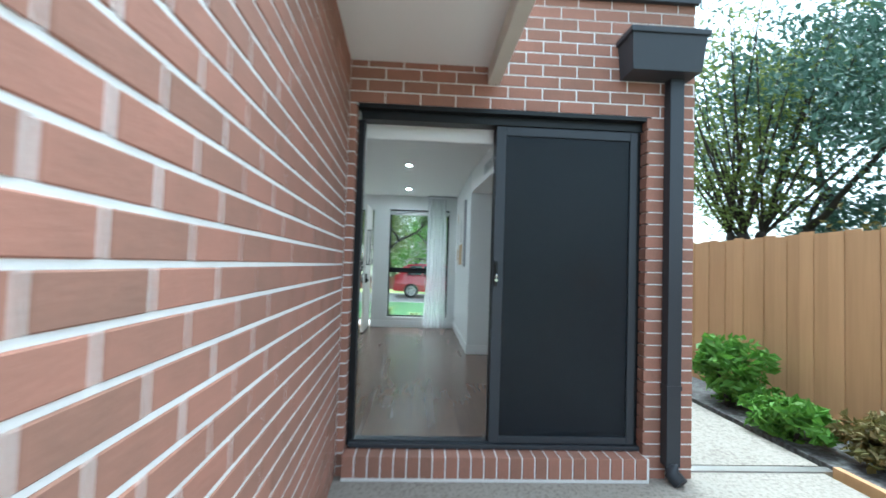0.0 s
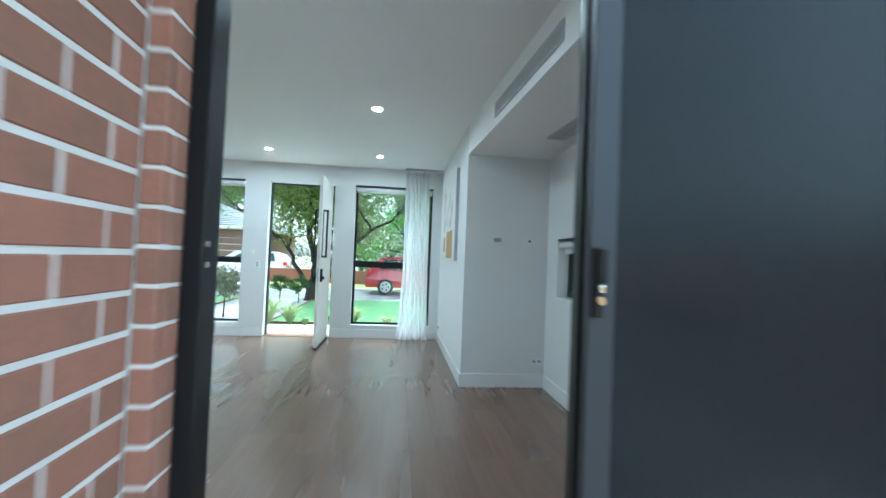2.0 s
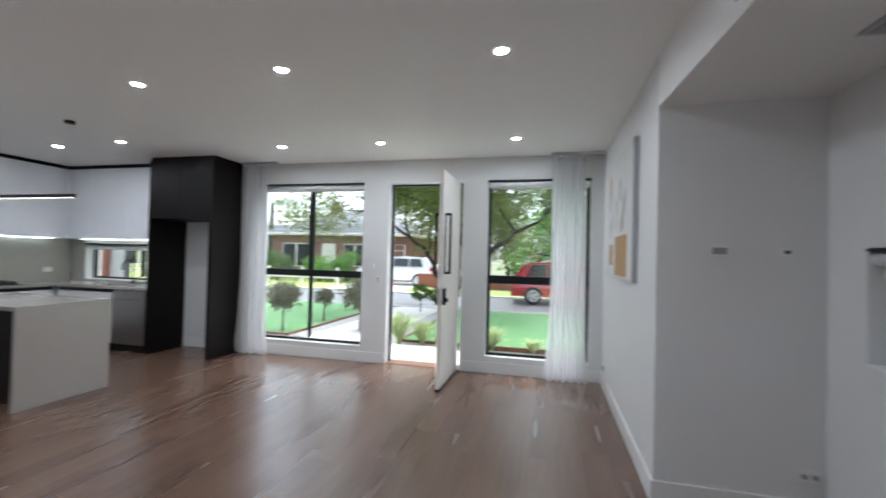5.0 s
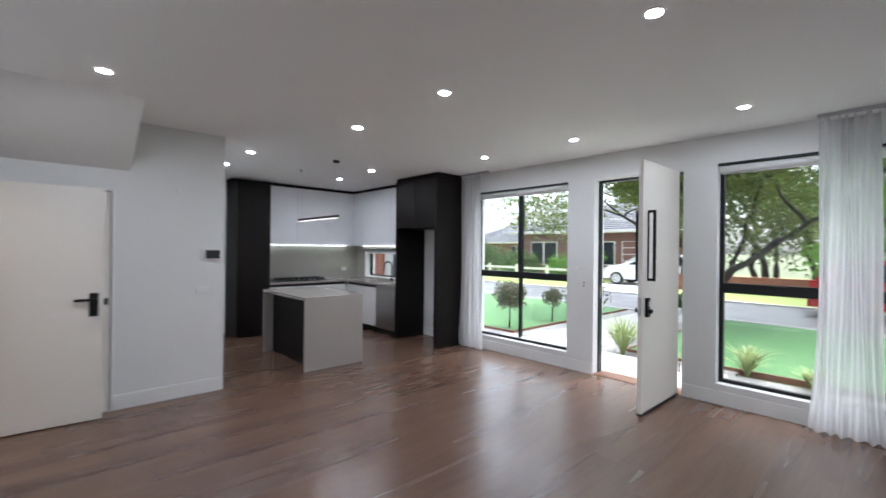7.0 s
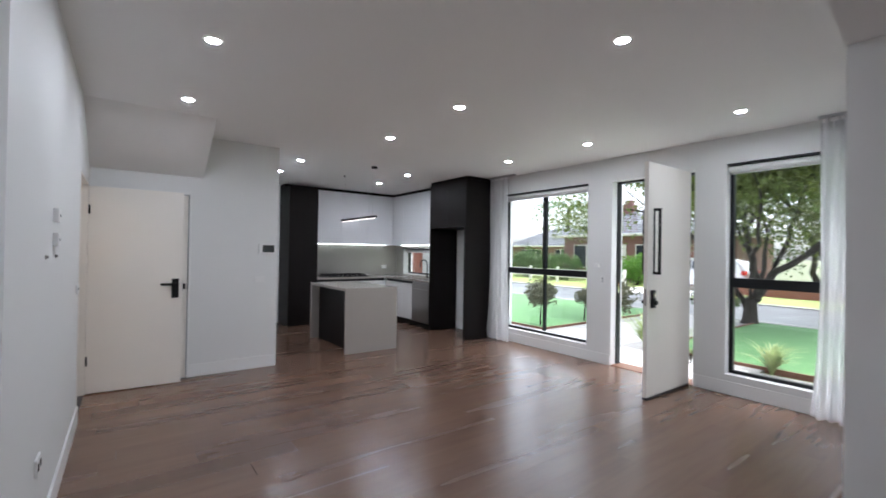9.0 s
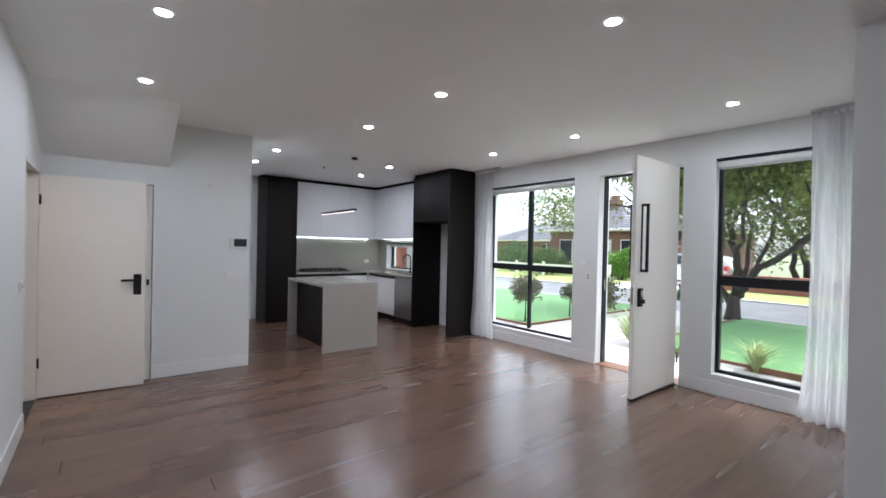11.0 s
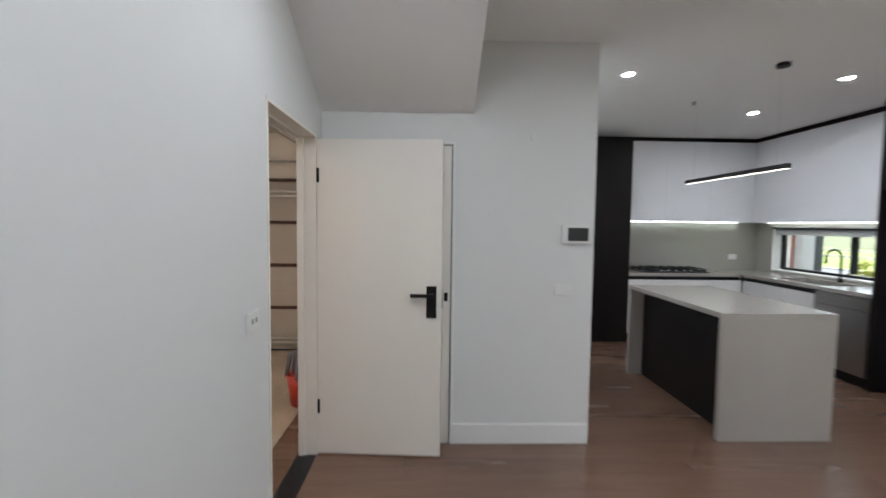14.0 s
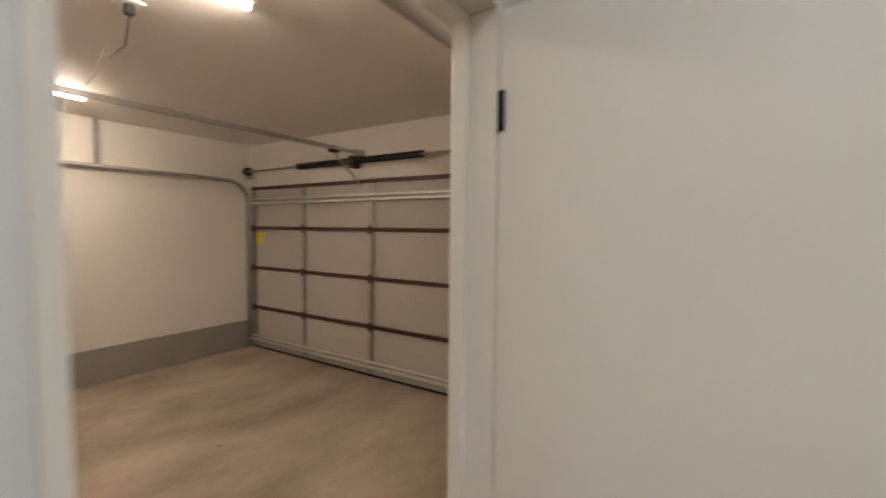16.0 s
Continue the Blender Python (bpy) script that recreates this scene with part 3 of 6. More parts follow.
# flush cupboard door behind the open leaf
t = thing("door_3", (WEST, 4.1, 0.01), "white flush cupboard door under the stair, mostly covered", "door")
t["kind"] = "structure"
box("leaf", (WEST + 0.001, 3.72, 0.012), (WEST + 0.006, 4.516, 2.05), M["door"], t)
box("jamb", (WEST + 0.001, 4.526, 0.0), (WEST + 0.018, 4.545, 2.075), M["trim"], t, bevel=0.002)
box("head", (WEST + 0.001, 3.70, 2.06), (WEST + 0.018, 4.525, 2.075), M["trim"], t)
# solid grey strips stand in for the shade in the gap round the leaf
box("shadow_gap", (WEST + 0.001, 4.517, 0.0), (WEST + 0.003, 4.5255, 2.0595), M["grey_plastic"], t)
box("shadow_gap", (WEST + 0.001, 3.72, 2.051), (WEST + 0.003, 4.5165, 2.0595), M["grey_plastic"], t)
box("strike", (WEST + 0.006, 4.475, 1.0), (WEST + 0.01, 4.5, 1.06), M["black"], t)

# ---- sliding door to the yard ----
t = thing("door_4", (0.9, 3.27, 0.0), "charcoal aluminium sliding door with a security screen, half open", "sliding door")
t["kind"] = "structure"
sf = M["screenframe"]
box("head_track", (-0.13, 3.19, 2.335), (1.94, 3.309, 2.398), M["frame"], t, bevel=0.004)
box("sill_track", (-0.13, 3.17, 0.032), (1.94, 3.318, 0.062), sf, t, bevel=0.004)
box("sill_rib", (-0.13, 3.21, 0.062), (1.94, 3.216, 0.075), sf, t)
box("jamb", (-0.151, 3.215, 0.032), (-0.105, 3.309, 2.335), M["frame"], t, bevel=0.004)
box("jamb", (1.9, 3.215, 0.032), (1.94, 3.309, 2.335), M["frame"], t, bevel=0.004)
st = box("screen_stile", (0.845, 3.195, 0.066), (0.918, 3.228, 2.33), sf, t, bevel=0.005)
box("screen_stile", (1.84, 3.195, 0.066), (1.898, 3.228, 2.33), sf, t, bevel=0.005)
box("screen_rail", (0.918, 3.195, 0.066), (1.84, 3.228, 0.115), sf, t, bevel=0.005)
box("screen_rail", (0.918, 3.195, 2.265), (1.84, 3.228, 2.33), sf, t, bevel=0.005)
box("mesh_panel", (0.918, 3.208, 0.115), (1.84, 3.214, 2.265), M["mesh"], t, "dark see-through security mesh")
box("door_stile", (0.84, 3.245, 0.066), (0.91, 3.29, 2.33), M["frame"], t, bevel=0.004)
box("door_stile", (1.84, 3.245, 0.066), (1.898, 3.29, 2.33), M["frame"], t, bevel=0.004)
box("door_rail", (0.91, 3.245, 0.066), (1.84, 3.29, 0.14), M["frame"], t, bevel=0.004)
box("door_rail", (0.91, 3.245, 2.26), (1.84, 3.29, 2.33), M["frame"], t, bevel=0.004)
pane("pane", (0.91, 3.264, 0.14), (1.84, 3.27, 2.26), t)
lk = box("lock_plate", (0.852, 3.18, 1.17), (0.88, 3.195, 1.35), M["black"], t, "black lock plate", bevel=0.006)
bm = bmesh.new()
add_box(bm, (0.857, 3.155, 1.26), (0.877, 3.18, 1.345), 0.006)
part("lever", bm, M["black"], lk)
cyl("key_cylinder", (0.867, 3.164, 1.215), (0.867, 3.18, 1.215), 0.011, M["chrome"], lk)
box("snib", (0.86, 3.16, 1.235), (0.874, 3.18, 1.255), M["chrome"], lk, bevel=0.003)
for z in (1.26, 1.31):
    box("strike", (-0.105, 3.225, z), (-0.1, 3.245, z + 0.014), M["chrome"], t)
structure(box("trim_reveal_left", (-0.13, 3.31, 0.0), (-0.118, 3.322, 2.39), M["trim"]), "white timber reveal of the sliding door", "door frame")
structure(box("trim_reveal_right", (1.918, 3.31, 0.0), (1.93, 3.322, 2.39), M["trim"]), "white timber reveal of the sliding door", "door frame")
t = thing("roller_blind", (0.9, 3.45, 2.4), "white roller blind cassette above the sliding door", "roller blind", "roller blinds")
bm = bmesh.new()
add_box(bm, (-0.13, 3.325, 2.235), (1.93, 3.4, 2.415), 0.012)
part("cassette", bm, M["blind"], t)

# ---- ceiling fittings ----
def downlight(x, y, z=CEIL):
    t = thing("downlight", (x, y, z), "recessed round white downlight, switched on", "downlight", "ceiling downlights")
    bm = bmesh.new()
    seg = 28
    rings = [[bm.verts.new((x + r * math.cos(2 * math.pi * i / seg), y + r * math.sin(2 * math.pi * i / seg), zz)) for i in range(seg)]
             for r, zz in ((0.058, z), (0.057, z - 0.004), (0.041, z - 0.006), (0.038, z - 0.001))]
    for a, b in zip(rings, rings[1:]):
        for i in range(seg):
            bm.faces.new((a[i], a[(i + 1) % seg], b[(i + 1) % seg], b[i]))
    part("bezel", bm, M["plastic"], t)
    cyl("diffuser", (x, y, z - 0.0005), (x, y, z - 0.003), 0.0385, M["lamp"], t, "glowing diffuser", seg=24)


for x, y in ((0.05, 8.29), (0.1, 6.32), (-1.477, 8.25), (-1.437, 6.31), (-2.755, 8.24), (-2.73, 6.335), (-2.76, 4.366), (-1.45, 4.37), (0.1, 4.37),
             (-4.635, 5.95), (-5.71, 5.955), (-4.615, 7.73), (-5.70, 7.785)):
    downlight(x, y)


def grille(name, a, b, axis, n, label):
    """A slotted air grille: frame and blades. axis: the thin direction."""
    t = thing(name, (EAST, 6.55, 2.42), label, "air vent")
    f = 0.016
    # sheet behind the slats, its dark colour stands for shade in the slots
    box("backing", *(((a[0] + 0.004, a[1] + f, a[2] + f), (b[0], b[1] - f, b[2] - f)) if axis == "x" else ((a[0] + f, a[1] + f, a[2] + 0.006), (b[0] - f, b[1] - f, b[2]))), M["vent_shade"], t)
    if axis == "x":
        for n0, p, q in (("rail", (a[0], a[1], a[2]), (b[0], b[1], a[2] + f)), ("rail", (a[0], a[1], b[2] - f), (b[0], b[1], b[2])),
                         ("stile", (a[0], a[1], a[2] + f), (b[0], a[1] + f, b[2] - f)), ("stile", (a[0], b[1] - f, a[2] + f), (b[0], b[1], b[2] - f))):
            box(n0, p, q, M["vent"], t)
        step = (b[2] - a[2] - 2 * f) / n
        for i in range(n):
            z = a[2] + f + step * (i + 0.25)
            box("slat", (a[0] + 0.001, a[1] + f, z), (a[0] + 0.004, b[1] - f, z + step * 0.5), M["vent"], t)
    else:
        for n0, p, q in (("rail", (a[0], a[1], a[2]), (a[0] + f, b[1], b[2])), ("rail", (b[0] - f, a[1], a[2]), (b[0], b[1], b[2])),
                         ("stile", (a[0] + f, a[1], a[2]), (b[0] - f, a[1] + f, b[2])), ("stile", (a[0] + f, b[1] - f, a[2]), (b[0] - f, b[1], b[2]))):
            box(n0, p, q, M["vent"], t)
        step = (b[0] - a[0] - 2 * f) / n
        for i in range(n):
            x = a[0] + f + step * (i + 0.25)
            box("slat", (x, a[1] + f, a[2] + 0.002), (x + step * 0.5, b[1] - f, a[2] + 0.006), M["vent"], t)
    t.matrix_basis = t.matrix_basis @ Matrix.Rotation(math.atan(SKEW), 4, "Z")


grille("air_vent", (EAST - 0.012, 4.3, 2.49), (EAST - 0.001, 5.57, 2.61), "x", 6, "long grey linear air grille on the bulkhead face")
grille("air_vent", (1.575, 4.6, 2.408), (1.738, 5.75, 2.419), "z", 6, "grey linear return air grille in the lowered ceiling")

# curtain tracks and sheers
def curtain(x0, x1, y, z0, z1, waves, amp, label, flare=0.0):
    t = thing("sheer_curtain", ((x0 + x1) / 2, y, z0), label, "curtain", "sheer curtains")
    bm = bmesh.new()
    nx, nz = waves * 14, 26
    rng = random.Random(int(abs(x0) * 100))
    ph = [rng.uniform(0, 6.28) for _ in range(4)]
    grid = []
    for j in range(nz + 1):
        v = j / nz
        row = []
        for i in range(nx + 1):
            u = i / nx
            wv = math.sin(u * waves * 6.283 + 0.5 * math.sin(u * 9 + ph[0]) + 0.25 * math.sin(v * 4 + ph[1]))
            a = amp * (0.55 + 0.45 * (1 - v)) * (0.75 + 0.25 * math.sin(u * 17 + ph[2]))
            xc = x0 + (x1 - x0) * u + flare * (1 - v) ** 3 * (u - 0.5) + 0.012 * math.sin(v * 5 + u * 11)
            row.append(bm.verts.new((xc, y + a * wv, z0 + (z1 - z0) * v)))
        grid.append(row)
    for j in range(nz):
        for i in range(nx):
            bm.faces.new((grid[j][i], grid[j][i + 1], grid[j + 1][i + 1], grid[j + 1][i])).smooth = True
    part("cloth", bm, M["curtain"], t)
    box("heading_tape", (x0, y - 0.012, z1 - 0.03), (x1, y + 0.012, z1), M["blind"], t)
    return t


curtain(-3.9, -3.5, 8.99, 0.015, 2.715, 5, 0.05, "white sheer curtain gathered beside the tall cabinet", 0.16)
curtain(0.45, 0.82, 8.99, 0.015, 2.715, 6, 0.055, "white sheer curtain gathered in the room corner", 0.14)
structure(box("trim_curtain_track", (-3.93, 8.965, 2.718), (-3.35, 9.015, 2.744), M["vent"]), "grey curtain track", "curtain track")
structure(box("trim_curtain_track_1", (0.43, 8.965, 2.718), (1.03, 9.015, 2.744), M["vent"]), "grey curtain track", "curtain track")

# ---- wall fittings ----
def plate(name, a, b, label, category, extra=()):
    t = thing(name, [(p + q) / 2 for p, q in zip(a, b)], label, category)
    box("cover", a, b, M["plastic"], t, bevel=0.0025)
    for n, p, q, m in extra:
        box(n, p, q, M[m], t)
    return t


Y6 = 6.549
plate("air_conditioner_controller", (1.345, Y6 - 0.016, 1.495), (1.435, Y6, 1.575), "white wall thermostat with a grey screen", "thermostat", [("display", (1.352, Y6 - 0.019, 1.515), (1.428, Y6 - 0.016, 1.555), "grey_plastic")])
plate("wall_controller", (1.69, Y6 - 0.014, 1.51), (1.755, Y6, 1.56), "small white wall control with a black dot", "wall control", [("button", (1.722, Y6 - 0.018, 1.525), (1.748, Y6 - 0.014, 1.545), "screen")])
plate("power_outlet", (1.8, Y6 - 0.01, 0.24), (1.915, Y6, 0.31), "white double power outlet near the floor", "power outlet", [("socket", (1.815, Y6 - 0.013, 0.262), (1.845, Y6 - 0.01, 0.288), "grey_plastic"), ("socket", (1.868, Y6 - 0.013, 0.262), (1.898, Y6 - 0.01, 0.288), "grey_plastic")])
plate("power_outlet", (EAST - 0.01, 8.84, 0.2), (EAST - 0.001, 8.96, 0.275), "white double power outlet near the curtain", "power outlet", [("socket", (EAST - 0.013, 8.855, 0.222), (EAST - 0.01, 8.885, 0.252), "screen"), ("socket", (EAST - 0.013, 8.915, 0.222), (EAST - 0.01, 8.945, 0.252), "screen")])
WX = WEST + 0.001
plate("alarm_panel", (WX, 5.272, 1.405), (WX + 0.024, 5.472, 1.53), "white alarm keypad with a dark screen", "alarm panel", [("display", (WX + 0.024, 5.312, 1.422), (WX + 0.026, 5.452, 1.512), "screen")])
plate("light_switch", (WX, 5.232, 1.05), (WX + 0.016, 5.35, 1.122), "white light switch plate under the alarm keypad", "light switch", [("rocker", (WX + 0.016, 5.26, 1.073), (WX + 0.02, 5.285, 1.099), "plastic"), ("rocker", (WX + 0.016, 5.297, 1.073), (WX + 0.02, 5.322, 1.099), "plastic")])
plate("sensor", (WX, 5.05, 2.1), (WX + 0.02, 5.075, 2.14), "small white wall sensor", "sensor")
SY = SOUTH + 0.001
for z in (1.6, 1.47):
    plate("power_outlet", (-1.63, SY, z - 0.012), (-1.515, SY + 0.022, z + 0.06), "white double power outlet at television height", "power outlet",
          [("socket", (-1.6, SY + 0.022, z + 0.018), (-1.593, SY + 0.024, z + 0.03), "grey_plastic"), ("socket", (-1.572, SY + 0.022, z + 0.018), (-1.565, SY + 0.024, z + 0.03), "grey_plastic")])
for x in (-1.275, -1.625):
    t = thing("wall_bolt", (x, SY, 1.405), "grey bracket bolt in the wall", "bolt")
    cyl("head", (x, SY, 1.405), (x, SY + 0.012, 1.405), 0.008, M["galv"], t, seg=6)
    cyl("washer", (x, SY, 1.405), (x, SY + 0.003, 1.405), 0.012, M["galv"], t, seg=16)
plate("light_switch", (-2.99, SY, 1.082), (-2.872, SY + 0.012, 1.158), "white switch plate with two rockers", "light switch", [("rocker", (-2.958, SY + 0.012, 1.11), (-2.944, SY + 0.015, 1.13), "grey_plastic"), ("rocker", (-2.922, SY + 0.012, 1.11), (-2.908, SY + 0.015, 1.13), "grey_plastic")])
plate("power_outlet", (-1.2, SY, 0.42), (-1.085, SY + 0.011, 0.5), "white double power outlet low on the wall", "power outlet", [("socket", (-1.185, SY + 0.011, 0.445), (-1.16, SY + 0.013, 0.475), "screen"), ("socket", (-1.125, SY + 0.011, 0.445), (-1.1, SY + 0.013, 0.475), "screen")])
NY = NORTH - 0.001
plate("light_switch", (-1.86, NY - 0.01, 1.07), (-1.785, NY, 1.175), "white light switch plate beside the entry", "light switch", [("rocker", (-1.835, NY - 0.014, 1.09), (-1.81, NY - 0.01, 1.115), "grey_plastic"), ("rocker", (-1.835, NY - 0.014, 1.13), (-1.81, NY - 0.01, 1.155), "grey_plastic")])
plate("doorbell_speaker", (-1.95, NY - 0.02, 1.29), (-1.88, NY, 1.34), "small white door chime", "door chime")
t = thing("painting", (EAST - 0.02, 7.85, 1.3), "unframed abstract canvas, pale with grey strokes and an ochre block", "painting")
PX = EAST - 0.04
box("canvas", (PX, 7.13, 1.3), (EAST - 0.001, 8.6, 2.4), M["canvas"], t, bevel=0.004)
box("edge", (PX + 0.001, 7.126, 1.3), (EAST - 0.001, 7.13, 2.4), M["silver"], t)
box("ochre_block", (PX - 0.002, 7.35, 1.33), (PX, 7.95, 1.68), M["gold"], t)
box("ochre_streak", (PX - 0.002, 8.1, 1.42), (PX, 8.3, 1.62), M["gold"], t)
rng = random.Random(4)
for i in range(12):
    yy, zz = rng.uniform(7.4, 8.35), rng.uniform(1.72, 2.3)
    bm = bmesh.new()
    fs = bmesh.ops.create_circle(bm, cap_ends=True, segments=12, radius=1, matrix=Matrix.Translation((PX - 0.0015, yy, zz)) @ Matrix.Rotation(radians(90), 4, "Y") @ Matrix.Diagonal((rng.uniform(0.05, 0.13), rng.uniform(0.02, 0.05), 1, 1)))
    part("brush_stroke", bm, M["greypaint"] if i % 4 else M["gold"], t)

# ---- kitchen ----
KW, KN = -7.3, NORTH
BF, NF = -6.68, 8.5
def cabinet(name, a, b, doors, label, mat, axis, handle=None):
    """A cabinet body with doors proud of it. axis: the way the doors face ('x' or '-y')."""
    t = thing(name, ((a[0] + b[0]) / 2, (a[1] + b[1]) / 2, a[2]), label, "cabinet")
    if axis == "x":
        box("body", a, (b[0] - 0.02, b[1], b[2]), mat, t)
        w = (b[1] - a[1]) / doors
        for i in range(doors):
            box("door", (b[0] - 0.02, a[1] + w * i + 0.0015, a[2] + 0.002), (b[0], a[1] + w * (i + 1) - 0.0015, b[2] - 0.002), mat, t, bevel=0.0012)
    else:
        box("body", (a[0], a[1] + 0.02, a[2]), b, mat, t)
        w = (b[0] - a[0]) / doors
        for i in range(doors):
            box("door", (a[0] + w * i + 0.0015, a[1], a[2] + 0.002), (a[0] + w * (i + 1) - 0.0015, a[1] + 0.02, b[2] - 0.002), mat, t, bevel=0.0012)
    return t


cabinet("pantry_cabinet", (KW, 6.42, 0.0), (BF, 6.975, 2.68), 1, "tall dark timber veneer pantry cabinet", M["wenge"], "x")
oh = cabinet("overhead_cabinet", (KW, 6.98, 1.6), (-6.985, 8.83, 2.69), 3, "gloss white handleless overhead cabinets above the cooktop", M["gloss"], "x")
cabinet("overhead_cabinet", (KW, 8.83, 1.6), (-5.02, KN - 0.001, 2.69), 3, "gloss white handleless overhead cabinets above the sink window", M["gloss"], "-y")
structure(box("trim_shadow_line", (KW, 6.42, 2.692), (-7.0, 8.84, 2.744), M["wenge"]), "dark shadow line above the cabinets", "trim")
structure(box("trim_shadow_line_1", (-7.0, 8.84, 2.692), (-5.0, KN - 0.001, 2.744), M["wenge"]), "dark shadow line above the cabinets", "trim")
t = thing("led_strip", (-7.1, 7.9, 1.59), "glowing LED strip under the overhead cabinets", "strip light", "cabinet strip lights")
box("diffuser", (-7.25, 7.0, 1.5965), (-7.238, 8.8, 1.5995), M["strip"], t)
t = thing("led_strip", (-6.0, 8.87, 1.59), "glowing LED strip under the overhead cabinets", "strip light", "cabinet strip lights")
box("diffuser", (-7.0, 9.062, 1.5965), (-5.03, 9.074, 1.5995), M["strip"], t)
structure(box("trim_splashback", (KW + 0.001, 6.98, 0.92), (KW + 0.008, KN - 0.01, 1.598), M["splash"]), "glossy grey-green glass splashback", "splashback")
bm = bmesh.new()
for a, b in (((KW + 0.009, KN - 0.009, 0.92), (WK[0], KN - 0.001, 1.598)), ((WK[0], KN - 0.009, 0.92), (-5.02, KN - 0.001, WK[2] - 0.012)), ((WK[0], KN - 0.009, WK[3] + 0.001), (-5.02, KN - 0.001, 1.598))):
    add_box(bm, a, b)
structure(part("trim_splashback_1", bm, M["splash"]), "glossy grey-green glass splashback round the window", "splashback")
t = thing("worktop", (-7.0, 7.8, 0.88), "pale grey stone worktop turning the corner", "worktop")
bm = bmesh.new()
add_box(bm, (KW + 0.009, 6.977, 0.88), (BF + 0.02, NF - 0.02, 0.92), 0.003)
add_box(bm, (KW + 0.009, NF - 0.02, 0.88), (-6.3, KN - 0.01, 0.92), 0.0)
add_box(bm, (-6.3, NF - 0.02, 0.88), (-5.55, 8.62, 0.92), 0.0)
add_box(bm, (-6.3, 9.0, 0.88), (-5.55, KN - 0.01, 0.92), 0.0)
add_box(bm, (-5.55, NF - 0.02, 0.88), (-5.02, KN - 0.01, 0.92), 0.0)
part("slab", bm, M["stone"], t)
for i, (y0, y1, dr) in enumerate(((6.98, 7.2, 0), (7.2, 8.1, 1), (8.1, 8.48, 0))):
    t = thing("base_cabinet", (-7.0, (y0 + y1) / 2, 0), "white handleless base cabinet under the cooktop run", "cabinet", "base cabinets")
    box("body", (KW, y0, 0.12), (BF - 0.02, y1, 0.83), M["matt_white"], t)
    box("plinth", (KW, y0, 0.0), (BF - 0.07, y1, 0.12), M["wenge"], t)
    box("finger_rail", (KW, y0, 0.83), (BF - 0.03, y1, 0.879), M["frame"], t)
    cuts = (0.122, 0.36, 0.6, 0.828) if dr else (0.122, 0.828)
    for z0, z1 in zip(cuts, cuts[1:]):
        box("drawer_front" if dr else "door", (BF - 0.02, y0 + 0.0015, z0), (BF, y1 - 0.0015, z1 - 0.003), M["matt_white"], t, bevel=0.001)
for x0, x1 in ((-6.68, -6.3), (-6.3, -5.62)):
    t = thing("base_cabinet", ((x0 + x1) / 2, 8.8, 0), "white handleless base cabinet under the sink run", "cabinet", "base cabinets")
    box("body", (x0, NF + 0.02, 0.12), (x1, KN - 0.01, 0.66), M["matt_white"], t)
    box("plinth", (x0, NF + 0.07, 0.0), (x1, KN - 0.01, 0.12), M["wenge"], t)
    box("finger_rail", (x0, NF + 0.03, 0.83), (x1, NF + 0.05, 0.879), M["frame"], t)
    box("door", (x0 + 0.0015, NF, 0.122), (x1 - 0.0015, NF + 0.02, 0.828), M["matt_white"], t, bevel=0.001)
t = thing("dishwasher", (-5.3, 8.8, 0), "stainless steel dishwasher beside the tall cabinet", "dishwasher")
box("body", (-5.61, NF + 0.03, 0.1), (-5.035, KN - 0.02, 0.87), M["grey_plastic"], t)
box("door", (-5.608, NF - 0.005, 0.11), (-5.037, NF + 0.03, 0.74), M["steel"], t, bevel=0.004)
box("control_panel", (-5.608, NF - 0.002, 0.745), (-5.037, NF + 0.03, 0.865), M["steel"], t, bevel=0.004)
box("kick_plate", (-5.608, NF + 0.05, 0.0), (-5.037, NF + 0.07, 0.1), M["black"], t)
t = thing("sink", (-5.92, 8.8, 0.75), "undermount stainless steel sink", "sink")
bm = bmesh.new()
for a, b in (((-6.3, 8.62, 0.72), (-6.292, 9.0, 0.88)), ((-5.558, 8.62, 0.72), (-5.55, 9.0, 0.88)), ((-6.292, 8.62, 0.72), (-5.558, 8.628, 0.88)), ((-6.292, 8.992, 0.72), (-5.558, 9.0, 0.88)), ((-6.3, 8.62, 0.7), (-5.55, 9.0, 0.72))):
    add_box(bm, a, b)
part("bowl", bm, M["steel"], t)
t = thing("tap", (-5.9, 9.05, 0.92), "black gooseneck kitchen tap", "tap")
cyl("base", (-5.9, 9.05, 0.92), (-5.9, 9.05, 0.965), 0.026, M["black"], t)
bm = bmesh.new()
pts = [(-5.9, 9.05, 0.96), (-5.9, 9.05, 1.2)] + [(-5.9, 9.05 - 0.09 + 0.09 * math.cos(a), 1.2 + 0.09 * math.sin(a)) for a in [math.pi * k / 10 for k in range(1, 11)]] + [(-5.9, 8.87, 1.13)]
add_tube(bm, pts, [0.013] * len(pts), 10)
part("spout", bm, M["black"], t)
cyl("lever", (-5.875, 9.05, 0.99), (-5.8, 9.05, 1.02), 0.008, M["black"], t, seg=10)
t = thing("cooktop", (-7.0, 7.65, 0.92), "black gas cooktop with cast iron trivets", "cooktop")
box("plate", (-7.24, 7.2, 0.9205), (-6.74, 8.1, 0.932), M["black"], t, bevel=0.003)
for bx, by, r in ((-7.1, 7.4, 0.04), (-6.86, 7.4, 0.045), (-6.98, 7.65, 0.055), (-7.1, 7.9, 0.045), (-6.86, 7.9, 0.035)):
    cyl("burner", (bx, by, 0.932), (bx, by, 0.95), r, M["black_iron"], t, seg=20)
